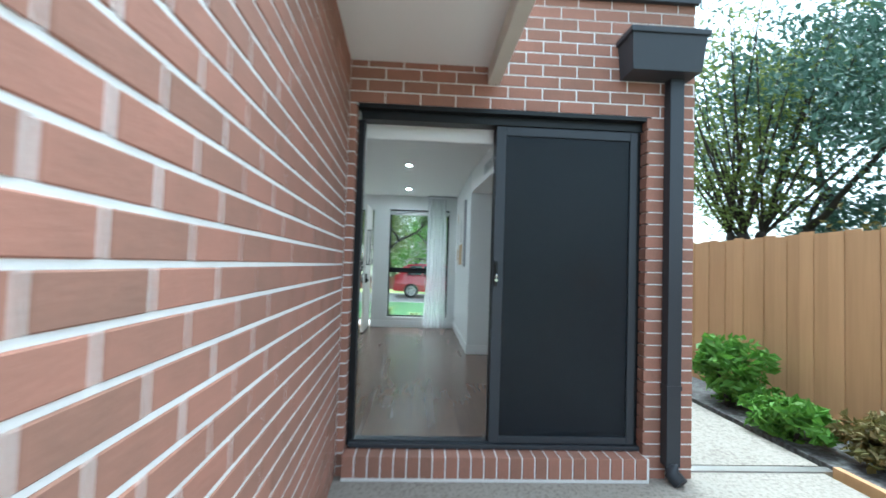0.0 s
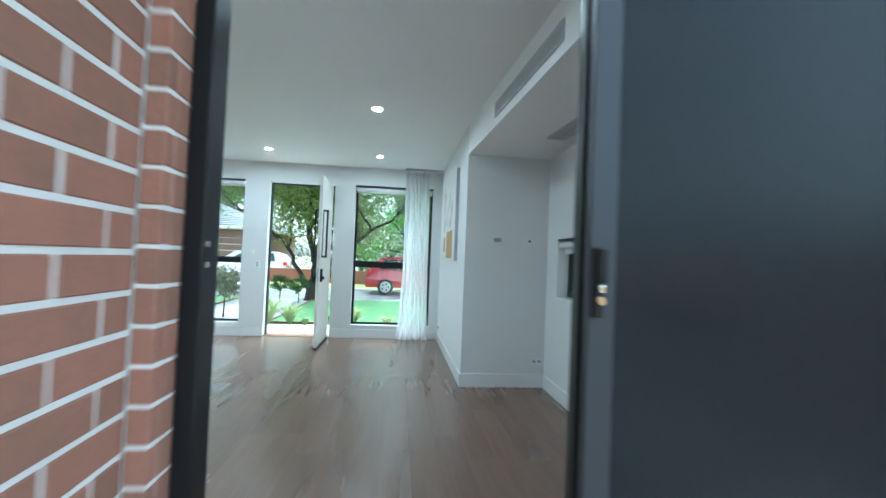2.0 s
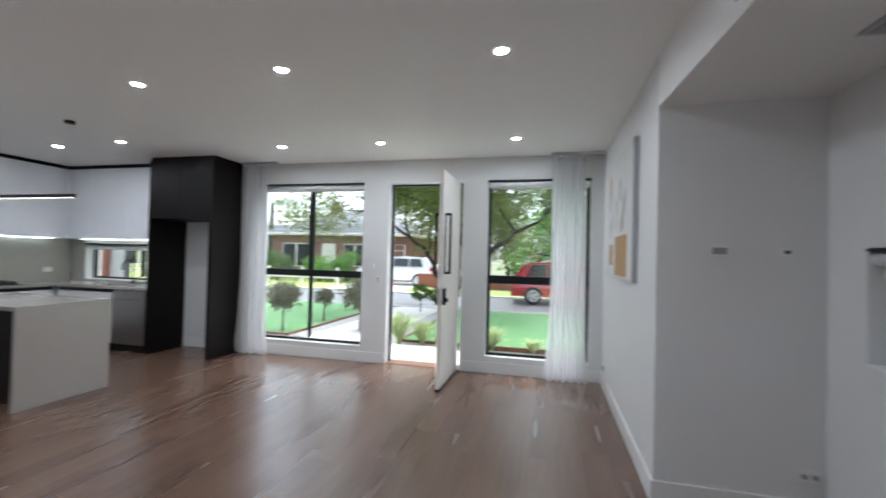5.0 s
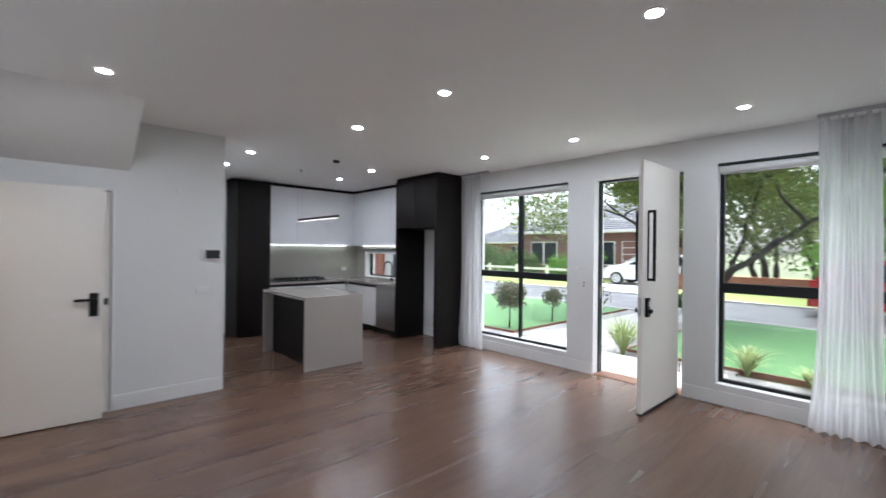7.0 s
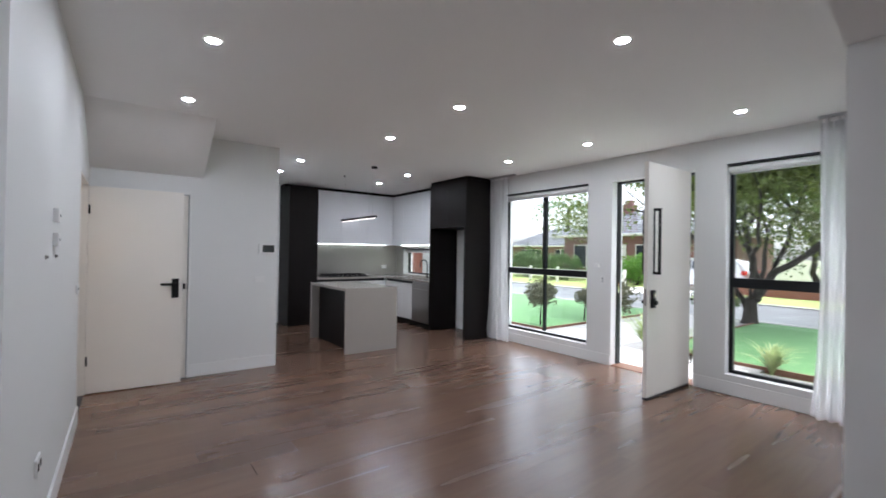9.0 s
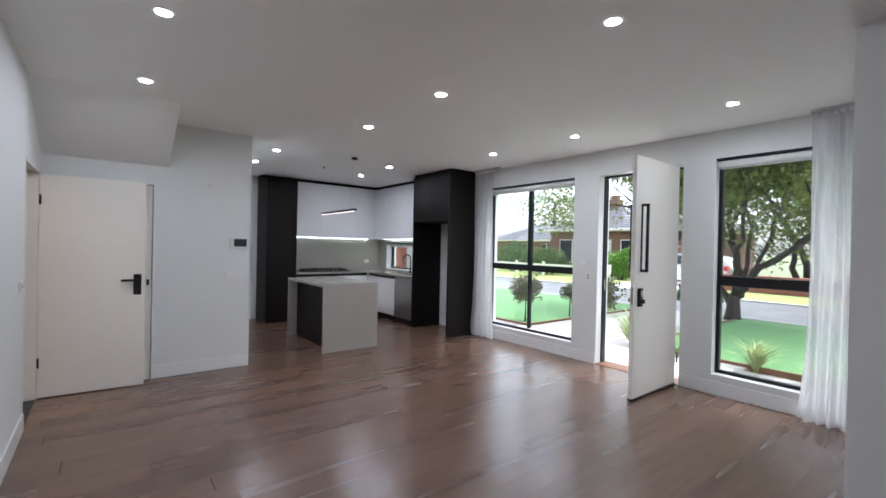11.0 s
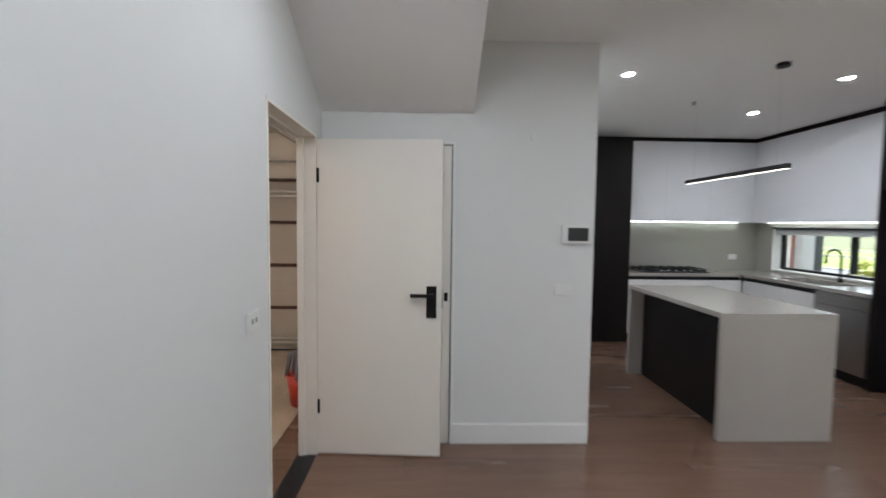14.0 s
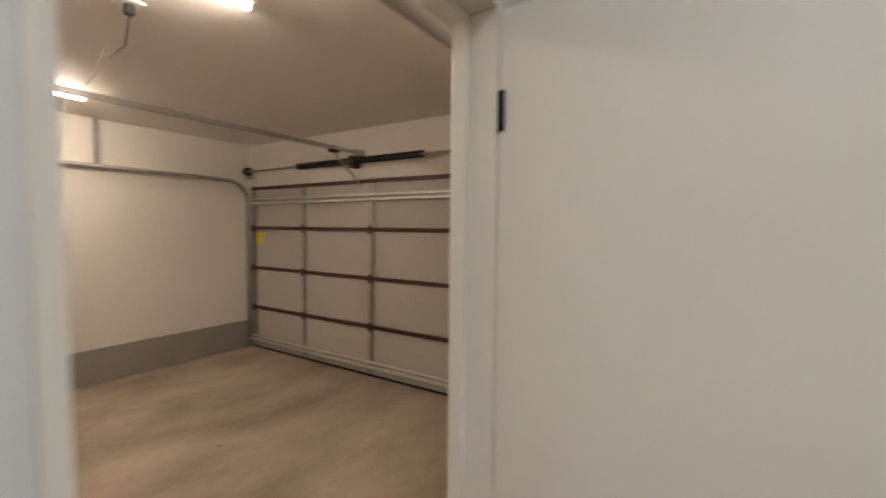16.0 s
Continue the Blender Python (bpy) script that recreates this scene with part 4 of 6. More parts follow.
for y0 in (7.24, 7.53, 7.81):
    bm = bmesh.new()
    for yy in (y0, y0 + 0.12, y0 + 0.24):
        add_box(bm, (-7.2, yy, 0.958), (-6.78, yy + 0.012, 0.972))
    for xx in (-7.2, -7.0, -6.79):
        add_box(bm, (xx, y0 - 0.002, 0.932), (xx + 0.012, y0 + 0.254, 0.958))
    part("trivet", bm, M["black_iron"], t)
for k in range(5):
    cyl("knob", (-6.765, 7.45 + k * 0.1, 0.932), (-6.765, 7.45 + k * 0.1, 0.955), 0.018, M["chrome"], t, seg=16)
plate("power_outlet", (KW + 0.009, 8.72, 1.065), (KW + 0.018, 8.84, 1.14), "white double power outlet on the splashback", "power outlet")
# tall fridge surround
t = thing("fridge_cabinet", (-4.5, 8.8, 0), "tall dark timber veneer fridge surround with an empty alcove", "cabinet")
box("side_panel", (-5.015, NF - 0.01, 0.0), (-4.985, KN - 0.012, 2.69), M["wenge"], t)
box("side_panel", (-4.01, NF - 0.01, 0.0), (-3.965, KN - 0.012, 2.69), M["wenge"], t)
box("overhead_box", (-4.985, NF + 0.012, 1.89), (-4.01, KN - 0.012, 2.69), M["wenge"], t)
for x0, x1 in ((-4.984, -4.499), (-4.496, -4.011)):
    box("door", (x0, NF - 0.008, 1.892), (x1, NF + 0.012, 2.688), M["wenge"], t, bevel=0.001)
structure(box("trim_shadow_line_2", (-5.015, NF + 0.01, 2.692), (-3.965, KN - 0.002, 2.744), M["wenge"]), "dark filler above the fridge cabinet", "trim")
skirting("baseboard_7", (-4.98, NORTH - 0.015), (-4.015, NORTH - 0.001))
# island
t = thing("kitchen_island", (-4.8, 6.85, 0), "pale stone kitchen island with waterfall ends and dark recessed panel", "kitchen island")
IX0, IX1, IY0, IY1, IT = -5.515, -4.086, 6.437, 7.265, 0.925
box("top", (IX0, IY0, IT - 0.04), (IX1, IY1, IT), M["stone"], t, bevel=0.002)
box("end_panel", (IX0, IY0, 0.0), (IX0 + 0.04, IY1, IT - 0.04), M["stone"], t, bevel=0.002)
box("end_panel", (IX1 - 0.04, IY0, 0.0), (IX1, IY1, IT - 0.04), M["stone"], t, bevel=0.002)
box("body", (IX0 + 0.04, IY0 + 0.14, 0.0), (IX1 - 0.04, IY1 - 0.03, IT - 0.04), M["wenge"], t)
for i in range(3):
    w0 = (IX1 - IX0 - 0.08) / 3
    box("door", (IX0 + 0.04 + w0 * i + 0.002, IY1 - 0.03, 0.1), (IX0 + 0.04 + w0 * (i + 1) - 0.002, IY1 - 0.01, IT - 0.08), M["matt_white"], t, bevel=0.001)
# pendant
t = thing("pendant_lamp", (-4.8, 6.93, CEIL), "thin black linear pendant lamp, lit from below", "pendant lamp")
cyl("ceiling_rose", (-4.345, 6.98, CEIL), (-4.345, 6.98, CEIL - 0.025), 0.045, M["black"], t)
box("bar", (-5.42, 6.914, 1.955), (-4.18, 6.946, 1.992), M["black"], t, bevel=0.003)
box("diffuser", (-5.41, 6.922, 1.9535), (-4.19, 6.938, 1.955), M["pendant"], t, "glowing light strip")
for x in (-5.3, -4.3):
    bm = bmesh.new()
    add_tube(bm, [(x, 6.93, 1.992), (x, 6.93, CEIL)], [0.0006, 0.0006], 5)
    part("suspension_wire", bm, M["galv"], t)
for x, y in ((-5.35, 6.93),):
    t = thing("ceiling_hook", (x, y, CEIL), "tiny ceiling anchor over the island", "ceiling anchor")
    cyl("cap", (x, y, CEIL), (x, y, CEIL - 0.03), 0.014, M["galv"], t, seg=12)

# ---- garage ----
GX, GS, GN, GF, GC = -6.42, -1.13, 3.538, -0.05, 2.6
slab("floor_garage", (GX - 0.2, GS, -0.2), (-0.47, GN, GF), M["gfloor"], "tan concrete garage floor with tyre stains", "floor")
solid("wall_garage_south", "x", GX - 0.2, -0.35, GS - 0.2, GS, -0.2, 2.8, [], M["gwall"], "cream plastered garage wall")
solid("wall_garage_west", "y", GS, GN, GX - 0.2, GX - 0.02, -0.2, 2.8, [(GS + 0.07, 3.36, -0.2, 2.06)], M["gwall"], "garage wall round the panel door")
solid("wall_garage_east", "y", GS, 3.23, -0.47, -0.335, -0.2, 2.8, [], M["gwall"], "cream plastered garage wall")
solid("wall_garage_north", "x", GX - 0.02, -4.3, GN, SOUTH, -0.2, 2.8, [], M["gwall"], "cream plastered garage wall beside the house door")
solid("wall_garage_lining", "x", -4.3, -0.47, GN - 0.012, GN, -0.05, GC, [(GD[0], GD[1], -0.06, GD[3])], M["gwall"], "cream plaster lining on the garage side")
slab("ceiling_garage", (GX - 0.02, GS, GC), (-0.47, GN - 0.012, GC + 0.1), M["gwall"], "cream plaster garage ceiling", "ceiling")
slab("trim_concrete_hob", (GX, GS + 0.001, GF), (-0.5, GS + 0.035, GF + 0.35), M["hob"], "grey concrete base along the garage wall", "trim")

t = thing("garage_door", (GX, 1.1, GF), "beige sectional garage door seen from inside with brown rails", "garage door")
gy0, gy1 = GS + 0.08, 3.35
zs = [GF + 0.015 + i * (2.08 / 4) for i in range(5)]
for i in range(4):
    sec = box("section", (GX - 0.012, gy0, zs[i] + 0.003), (GX + 0.002, gy1, zs[i + 1] - 0.003), M["gpanel"], t)
    for k in (1, 2):
        z = zs[i] + (zs[i + 1] - zs[i]) * k / 3
        box("rib", (GX + 0.002, gy0, z - 0.004), (GX + 0.006, gy1, z + 0.004), M["gpanel"], sec)
for z in (zs[1], zs[2], zs[3], zs[4] - 0.012):
    box("rail", (GX + 0.006, gy0, z - 0.02), (GX + 0.03, gy1, z + 0.02), M["rail"], t, bevel=0.003)
for y in (gy0 + 0.03, -0.05, 1.02, 2.09, 3.13):
    for i in range(4):
        box("stile", (GX + 0.006, y - 0.03, zs[i] + 0.024), (GX + 0.026, y + 0.03, zs[i + 1] - 0.024), M["galv"], t, bevel=0.003)
        if i:
            hg = box("hinge", (GX + 0.03, y - 0.025, zs[i] - 0.045), (GX + 0.042, y + 0.025, zs[i] + 0.045), M["rail"], t, bevel=0.003)
for z0, z1 in ((1.83, 1.9), (0.055, 0.12)):
    bm = bmesh.new()
    add_box(bm, (GX + 0.03, gy0, z0), (GX + 0.075, gy1, z0 + 0.02), 0.003)
    add_box(bm, (GX + 0.03, gy0, z1 - 0.02), (GX + 0.06, gy1, z1), 0.003)
    part("stiffener", bm, M["alu"], t, "bright aluminium stiffening bar")
box("bottom_seal", (GX - 0.01, gy0, GF), (GX + 0.02, gy1, GF + 0.018), M["black"], t)
box("sticker", (GX + 0.0065, -1.0, 1.32), (GX + 0.008, -0.83, 1.47), M["yellow"], t, "yellow warning sticker")
t = thing("garage_door_spring", (GX + 0.06, 0.9, 2.22), "black torsion spring on a steel shaft above the garage door", "torsion spring")
bm = bmesh.new()
add_cyl(bm, (GX + 0.09, gy0, 2.245), (GX + 0.09, gy1, 2.245), 0.013, seg=12)
part("shaft", bm, M["galv"], t)
for y0, y1 in ((-0.05, 0.78), (0.86, 1.75)):
    bm = bmesh.new()
    turns = 46
    pts = [(GX + 0.09 + 0.03 * math.cos(a), y0 + (y1 - y0) * a / (turns * 6.283), 2.245 + 0.03 * math.sin(a)) for a in [k * 0.785 for k in range(int(turns * 8))]]
    add_tube(bm, pts, [0.008] * len(pts), 4)
    part("coil", bm, M["black_iron"], t)
bm = bmesh.new()
add_box(bm, (GX + 0.001, 0.79, 2.17), (GX + 0.12, 0.85, 2.3), 0.004)
part("centre_bracket", bm, M["rail"], t)
for y in (gy0 + 0.02, gy1 - 0.02):
    cyl("cable_drum", (GX + 0.09, y - 0.02, 2.245), (GX + 0.09, y + 0.02, 2.245), 0.055, M["rail"], t)
    box("end_bracket", (GX + 0.001, y - 0.005, 2.15), (GX + 0.12, y + 0.005, 2.3), M["galv"], t)
for y in (gy0 - 0.03, gy1 + 0.03):
    t = thing("garage_door_track", (GX + 0.1, y, 0), "galvanised steel garage door track with a curved corner", "door track", "garage door tracks")
    bm = bmesh.new()
    pts = [(GX + 0.06, y, GF), (GX + 0.06, y, 1.85)] + [(GX + 0.06 + 0.27 - 0.27 * math.cos(a), y, 1.85 + 0.27 * math.sin(a)) for a in [math.pi / 2 * k / 8 for k in range(1, 9)]] + [(-3.3, y, 2.14)]
    add_tube(bm, pts, [0.024] * len(pts), 6)
    part("rail", bm, M["galv"], t)
    for x in (-3.6, -4.75):
        box("hanger", (x - 0.015, y - 0.003, 2.14), (x + 0.015, y + 0.003, GC), M["galv"], t)
t = thing("garage_door_opener", (-4.0, 0.9, GC), "steel opener rail running from the garage door to a ceiling motor", "door opener")
box("rail", (GX + 0.12, 0.875, 2.31), (-3.2, 0.915, 2.345), M["galv"], t, bevel=0.003)
box("header_bracket", (GX + 0.001, 0.865, 2.3), (GX + 0.12, 0.925, 2.36), M["galv"], t)
box("trolley", (-6.05, 0.87, 2.28), (-5.95, 0.92, 2.31), M["black"], t)
bm = bmesh.new()
add_tube(bm, [(-6.0, 0.895, 2.29), (GX + 0.04, 0.895, 1.99)], [0.01, 0.01], 6)
part("arm", bm, M["galv"], t)
box("motor", (-3.2, 0.78, 2.26), (-2.8, 1.01, 2.4), M["plastic"], t, bevel=0.02)
for x in (-3.1, -2.9):
    box("strap", (x, 0.89, 2.4), (x + 0.02, 0.9, GC), M["galv"], t)


def tube_light(x0, x1, y):
    t = thing("fluorescent_tube", ((x0 + x1) / 2, y, GC), "bare white batten tube light on the garage ceiling, lit", "tube light", "garage tube lights")
    box("batten", (x0, y - 0.03, GC - 0.03), (x1, y + 0.03, GC), M["plastic"], t, bevel=0.004)
    cyl("tube", (x0 + 0.02, y, GC - 0.048), (x1 - 0.02, y, GC - 0.048), 0.014, M["tube"], t, "glowing tube", seg=12)
    for x in (x0 + 0.01, x1 - 0.03):
        box("socket", (x, y - 0.012, GC - 0.065), (x + 0.02, y + 0.012, GC - 0.03), M["plastic"], t)


tube_light(-4.4, -3.2, -0.2)
tube_light(-4.24, -3.1, 2.25)
t = thing("ceiling_socket", (-3.95, 1.73, GC), "white ceiling power socket with a black plug and cable", "power socket")
box("plate", (-4.0, 1.68, GC - 0.012), (-3.9, 1.78, GC), M["plastic"], t, bevel=0.003)
box("plug", (-3.97, 1.71, GC - 0.06), (-3.93, 1.75, GC - 0.012), M["black"], t, bevel=0.006)
bm = bmesh.new()
pts = [(-3.95, 1.73, GC - 0.06), (-3.98, 1.6, GC - 0.16), (-4.02, 1.3, GC - 0.14), (-4.08, 1.1, GC - 0.03), (-4.2, 0.6, GC - 0.05), (-4.3, 0.0, GC - 0.03), (-4.33, -0.18, GC - 0.035)]
add_tube(bm, pts, [0.004] * len(pts), 6)
part("cable", bm, M["black"], t)
t = thing("bucket", (-4.86, 3.28, GF), "red plastic bucket on the garage floor", "bucket")
cyl("pail", (-4.86, 3.28, GF), (-4.86, 3.28, GF + 0.27), 0.105, M["bucket"], t, r1=0.14, seg=28)
bm = bmesh.new()
pts = [(-4.86 + 0.14 * math.cos(a), 3.28 + 0.03, GF + 0.27 + 0.05 * math.sin(a)) for a in [math.pi * k / 10 for k in range(11)]]
add_tube(bm, pts, [0.004] * 11, 6)
part("bail", bm, M["galv"], t)
t = thing("mop", (-4.86, 3.28, GF + 0.27), "grey string mop head resting on the bucket", "mop")
bm = bmesh.new()
rng = random.Random(7)
for i in range(60):
    a, r = rng.uniform(0, 6.28), rng.uniform(0.02, 0.13)
    top = (-4.86 + 0.03 * math.cos(a), 3.28 + 0.03 * math.sin(a), GF + 0.47)
    add_tube(bm, [top, (-4.86 + r * math.cos(a), 3.28 + r * math.sin(a), GF + 0.44), (-4.86 + (r + 0.03) * math.cos(a), 3.28 + (r + 0.03) * math.sin(a), GF + 0.27 - rng.uniform(-0.02, 0.03))], [0.008, 0.009, 0.007], 5)
part("mop_head", bm, M["mop"], t)
cyl("handle", (-4.86, 3.28, GF + 0.45), (-4.83, 3.5, GF + 1.35), 0.012, M["galv"], t, seg=10)
t = thing("dried_leaf", (-4.7, 1.1, GF), "small dark dried leaf on the concrete", "leaf")
bm = bmesh.new()
vs = [bm.verts.new(p) for p in ((-4.73, 1.1, GF + 0.002), (-4.7, 1.12, GF + 0.012), (-4.67, 1.1, GF + 0.002), (-4.7, 1.085, GF + 0.006))]
bm.faces.new(vs)
part("blade", bm, M["soil"], t)

# ---- outside the sliding door: yard ----
SIDE, FACE = -0.205, 3.125
slab("ground", (-400, -400, -0.9), (400, 400, -0.165), M["ground"], "open ground round the house", "ground")
slab("pavement_patio", (SIDE - 0.1, -6, -0.165), (3.35, 3.22, -0.135), M["agg"], "exposed aggregate patio paving", "pavement")
slab("pavement_side_path", (2.28, 3.31, -0.165), (3.4, 9.6, -0.12), M["agg"], "exposed aggregate side path", "pavement")
slab("trim_drain", (2.28, 3.225, -0.165), (3.45, 3.305, -0.125), M["galv"], "metal drain strip across the path", "drain")
slab("ground_garden_bed", (3.45, -6, -0.165), (4.1, 12, -0.1), M["soil"], "dark pebbled garden bed", "garden bed")
slab("trim_bed_edging", (3.4, -6, -0.165), (3.45, 3.2, -0.08), M["fence"], "timber garden edging", "edging")
# structural core behind the bricks
solid("wall_garage_brick", "y", GS - 1.0, FACE + 0.1, SIDE - 0.115, SIDE - 0.004, -0.16, 3.3, [], M["mortar"], "red face brick wall with pale flush mortar")
solid("wall_yard_brick", "x", SIDE, 2.276, FACE + 0.004, 3.235, -0.16, 3.3, [(-0.157, 1.944, -0.16, 2.42)], M["mortar"], "red face brick wall round the sliding door")
solid("wall_side_brick", "y", 3.235, 9.37, 2.17, 2.276, -0.16, 3.3, [(3.92, 6.28, 0.94, 1.58)], M["mortar"], "red face brick side wall of the house")
slab("roof", (-8.0, 3.2, 3.3), (2.33, 9.5, 3.5), M["screenframe"], "dark flat roof with fascia", "roof")
slab("roof_garage", (-8.0, -2.3, 3.3), (-0.17, 3.196, 3.5), M["screenframe"], "dark flat garage roof with fascia", "roof")
slab("trim_fascia", (0.9, 3.08, 3.26), (2.29, 3.122, 3.3), M["screenframe"], "dark metal flashing over the brickwork", "fascia")
slab("ceiling_canopy", (SIDE + 0.001, 1.7, 2.725), (0.76, FACE - 0.002, 2.76), M["ceil"], "white lined canopy over the door", "canopy")
slab("trim_canopy_beam", (0.76, 1.7, 2.6), (0.84, FACE - 0.002, 2.8), M["cream"], "cream canopy edge beam", "beam")
slab("lintel", (SIDE + 0.06, FACE + 0.001, 2.396), (1.96, 3.234, 2.426), M["frame"], "dark steel lintel over the sliding door", "lintel")
t = thing("rainwater_head", (1.93, 3.0, 2.67), "charcoal metal rainwater head on the brick wall", "rainwater head")
bm = bmesh.new()
vs0 = [bm.verts.new(p) for p in ((1.72, FACE - 0.002, 2.68), (2.2, FACE - 0.002, 2.68), (2.2, 2.93, 2.68), (1.72, 2.93, 2.68))]
vs1 = [bm.verts.new(p) for p in ((1.7, FACE - 0.002, 2.92), (2.22, FACE - 0.002, 2.92), (2.22, 2.9, 2.92), (1.7, 2.9, 2.92))]
bm.faces.new(vs0), bm.faces.new(vs1[::-1])
for i in range(4):
    bm.faces.new((vs0[i], vs0[(i + 1) % 4], vs1[(i + 1) % 4], vs1[i]))
part("box", bm, M["screenframe"], t)
box("rim", (1.685, 2.885, 2.92), (2.235, FACE - 0.002, 2.96), M["screenframe"], t, bevel=0.004)
t = thing("downpipe", (2.1, 3.06, -0.13), "charcoal rectangular downpipe on the brick wall", "downpipe")
box("pipe", (2.045, 3.035, -0.02), (2.145, FACE - 0.01, 2.68), M["screenframe"], t, bevel=0.006)
bm = bmesh.new()
add_tube(bm, [(2.095, 3.07, -0.0), (2.1, 3.06, -0.07), (2.13, 3.0, -0.115)], [0.05, 0.05, 0.05], 8)
part("shoe", bm, M["screenframe"], t)
box("joint_band", (2.042, 3.032, 0.5), (2.148, FACE - 0.009, 0.53), M["screenframe"], t)
t = thing("downpipe", (2.34, 6.42, -0.12), "charcoal downpipe beside the slot window", "downpipe")
box("pipe", (2.285, 6.0, -0.12), (2.38, 6.1, 3.3), M["screenframe"], t, bevel=0.006)

t = thing("fence", (4.2, 4, -0.13), "tall orange-brown treated pine paling fence", "fence")
for z in (0.2, 0.9, 1.5):
    box("rail", (4.15, -5.5, z), (4.2, 12.5, z + 0.08), M["fence"], t)
for y in range(-5, 13, 3):
    box("post", (4.2, y, -0.16), (4.3, y + 0.1, 1.6), M["fence"], t)
box("plinth_board", (4.1, -5.5, -0.16), (4.13, 12.5, 0.03), M["fence"], t)
boards = []
for k in range(3):
    bm = bmesh.new()
    add_box(bm, (0, 0, 0), (0.016, 0.1485, 1.72 - 0.012 * k), 0.002)
    boards.append(mesh_of(bm, "paling", M["fence"]))
rng = random.Random(5)
for i in range(118):
    ob = new("paling", boards[i % 3])
    ob.parent = t
    ob.matrix_parent_inverse = t.matrix_basis.inverted()
    ob.matrix_basis = pose(4.134 - (0.008 if i % 2 else 0), -5.4 + i * 0.151, 0.03 + rng.uniform(-0.006, 0.006), 0, 0, rng.uniform(-0.4, 0.4))


# ---- plants ----
def leaf_mesh(name, centres, size, mat, rng, per=26, spread=1.0, aspect=0.5, droop=0.0):
    """Many small leaf blades in clumps round centres (x, y, z, radius)."""
    verts, faces = [], []
    for cx, cy, cz, cr in centres:
        for _ in range(per):
            d = Vector((rng.gauss(0, 1), rng.gauss(0, 1), rng.gauss(0, 0.8))).normalized() * cr * (rng.random() ** 0.45) * spread
            p = Vector((cx, cy, cz)) + d
            u = Vector((rng.gauss(0, 1), rng.gauss(0, 1), rng.gauss(0, 0.7) - droop)).normalized()
            w = u.cross(Vector((rng.gauss(0, 1), rng.gauss(0, 1), rng.gauss(0, 1)))).normalized()
            s = size * rng.uniform(0.6, 1.3)
            k = len(verts)
            n = u.cross(w) * s * 0.18
            verts += [p - u * s * 0.5, p + w * s * aspect * 0.5 + n, p + u * s * 0.5, p - w * s * aspect * 0.5 + n]
            faces.append((k, k + 1, k + 2, k + 3))
    me = bpy.data.meshes.new(name)
    me.from_pydata([tuple(v) for v in verts], [], faces)
    me.materials.append(mat)
    return me


def limbs(rng, base, height, lean, depth, radius, out, tips, bend=0.25):
    """Grows a tapered limb and its forks; keeps tubes in out and ends in tips."""
    pts, radii = [Vector(base)], [radius]
    d = Vector(lean).normalized()
    n = 5
    for i in range(n):
        d = (d + Vector((rng.gauss(0, bend), rng.gauss(0, bend), rng.gauss(0, bend * 0.5) + 0.05))).normalized()
        pts.append(pts[-1] + d * height / n)
        radii.append(radius * (1 - 0.45 * (i + 1) / n))
    out.append((pts, radii))
    if depth == 0:
        tips.append(pts[-1]), tips.append(pts[-3])
        return
    for k in range(rng.choice((2, 3))):
        e = (d + Vector((rng.gauss(0, 0.55), rng.gauss(0, 0.55), rng.gauss(0, 0.25) + 0.1))).normalized()
        limbs(rng, pts[-1], height * rng.uniform(0.55, 0.8), e, depth - 1, radii[-1] * rng.uniform(0.6, 0.8), out, tips, bend)
    if depth >= 1:
        tips.append(pts[-2])


def tree(base, starts, leaf, size, mat, label, seed, depth=3, per=30, clump=0.55, name="tree", trunk=None, droop=0.3, category="tree"):
    rng = random.Random(seed)
    t = thing(name, base, label, category)
    out, tips = [], []
    for off, height, lean, radius in starts:
        limbs(rng, Vector(base) + Vector(off), height, lean, depth, radius, out, tips)
    bm = bmesh.new()
    for off, height, lean, radius in starts:
        p = Vector(base) + Vector(off)
        add_tube(bm, [(Vector(base).x + off[0] * 0.6, Vector(base).y + off[1] * 0.6, base[2] - 0.15), (p.x, p.y, base[2] + off[2] * 0.5), p], [radius * 1.5, radius * 1.15, radius], 8)
    for pts, radii in out:
        add_tube(bm, pts, radii, 7)
    if trunk:
        add_tube(bm, [Vector(base) + Vector((0, 0, -0.1)), Vector(base) + Vector((0.02, 0, 0.12)), Vector(base) + Vector((0, 0, trunk[0]))], [trunk[1] * 1.5, trunk[1], trunk[1] * 0.9], 10)
    part("trunk", bm, M["bark"], t, "grey-brown branching trunk")
    cs = []
    for p in tips:
        for _ in range(3):
            cs.append((p.x + rng.gauss(0, clump * 0.7), p.y + rng.gauss(0, clump * 0.7), p.z + rng.gauss(0, clump * 0.45), clump * rng.uniform(0.5, 1.1)))
    ob = new("crown", leaf_mesh("crown", cs, size, mat, rng, per, droop=droop))
    ob.parent = t
    ob.matrix_parent_inverse = t.matrix_basis.inverted()
    return t


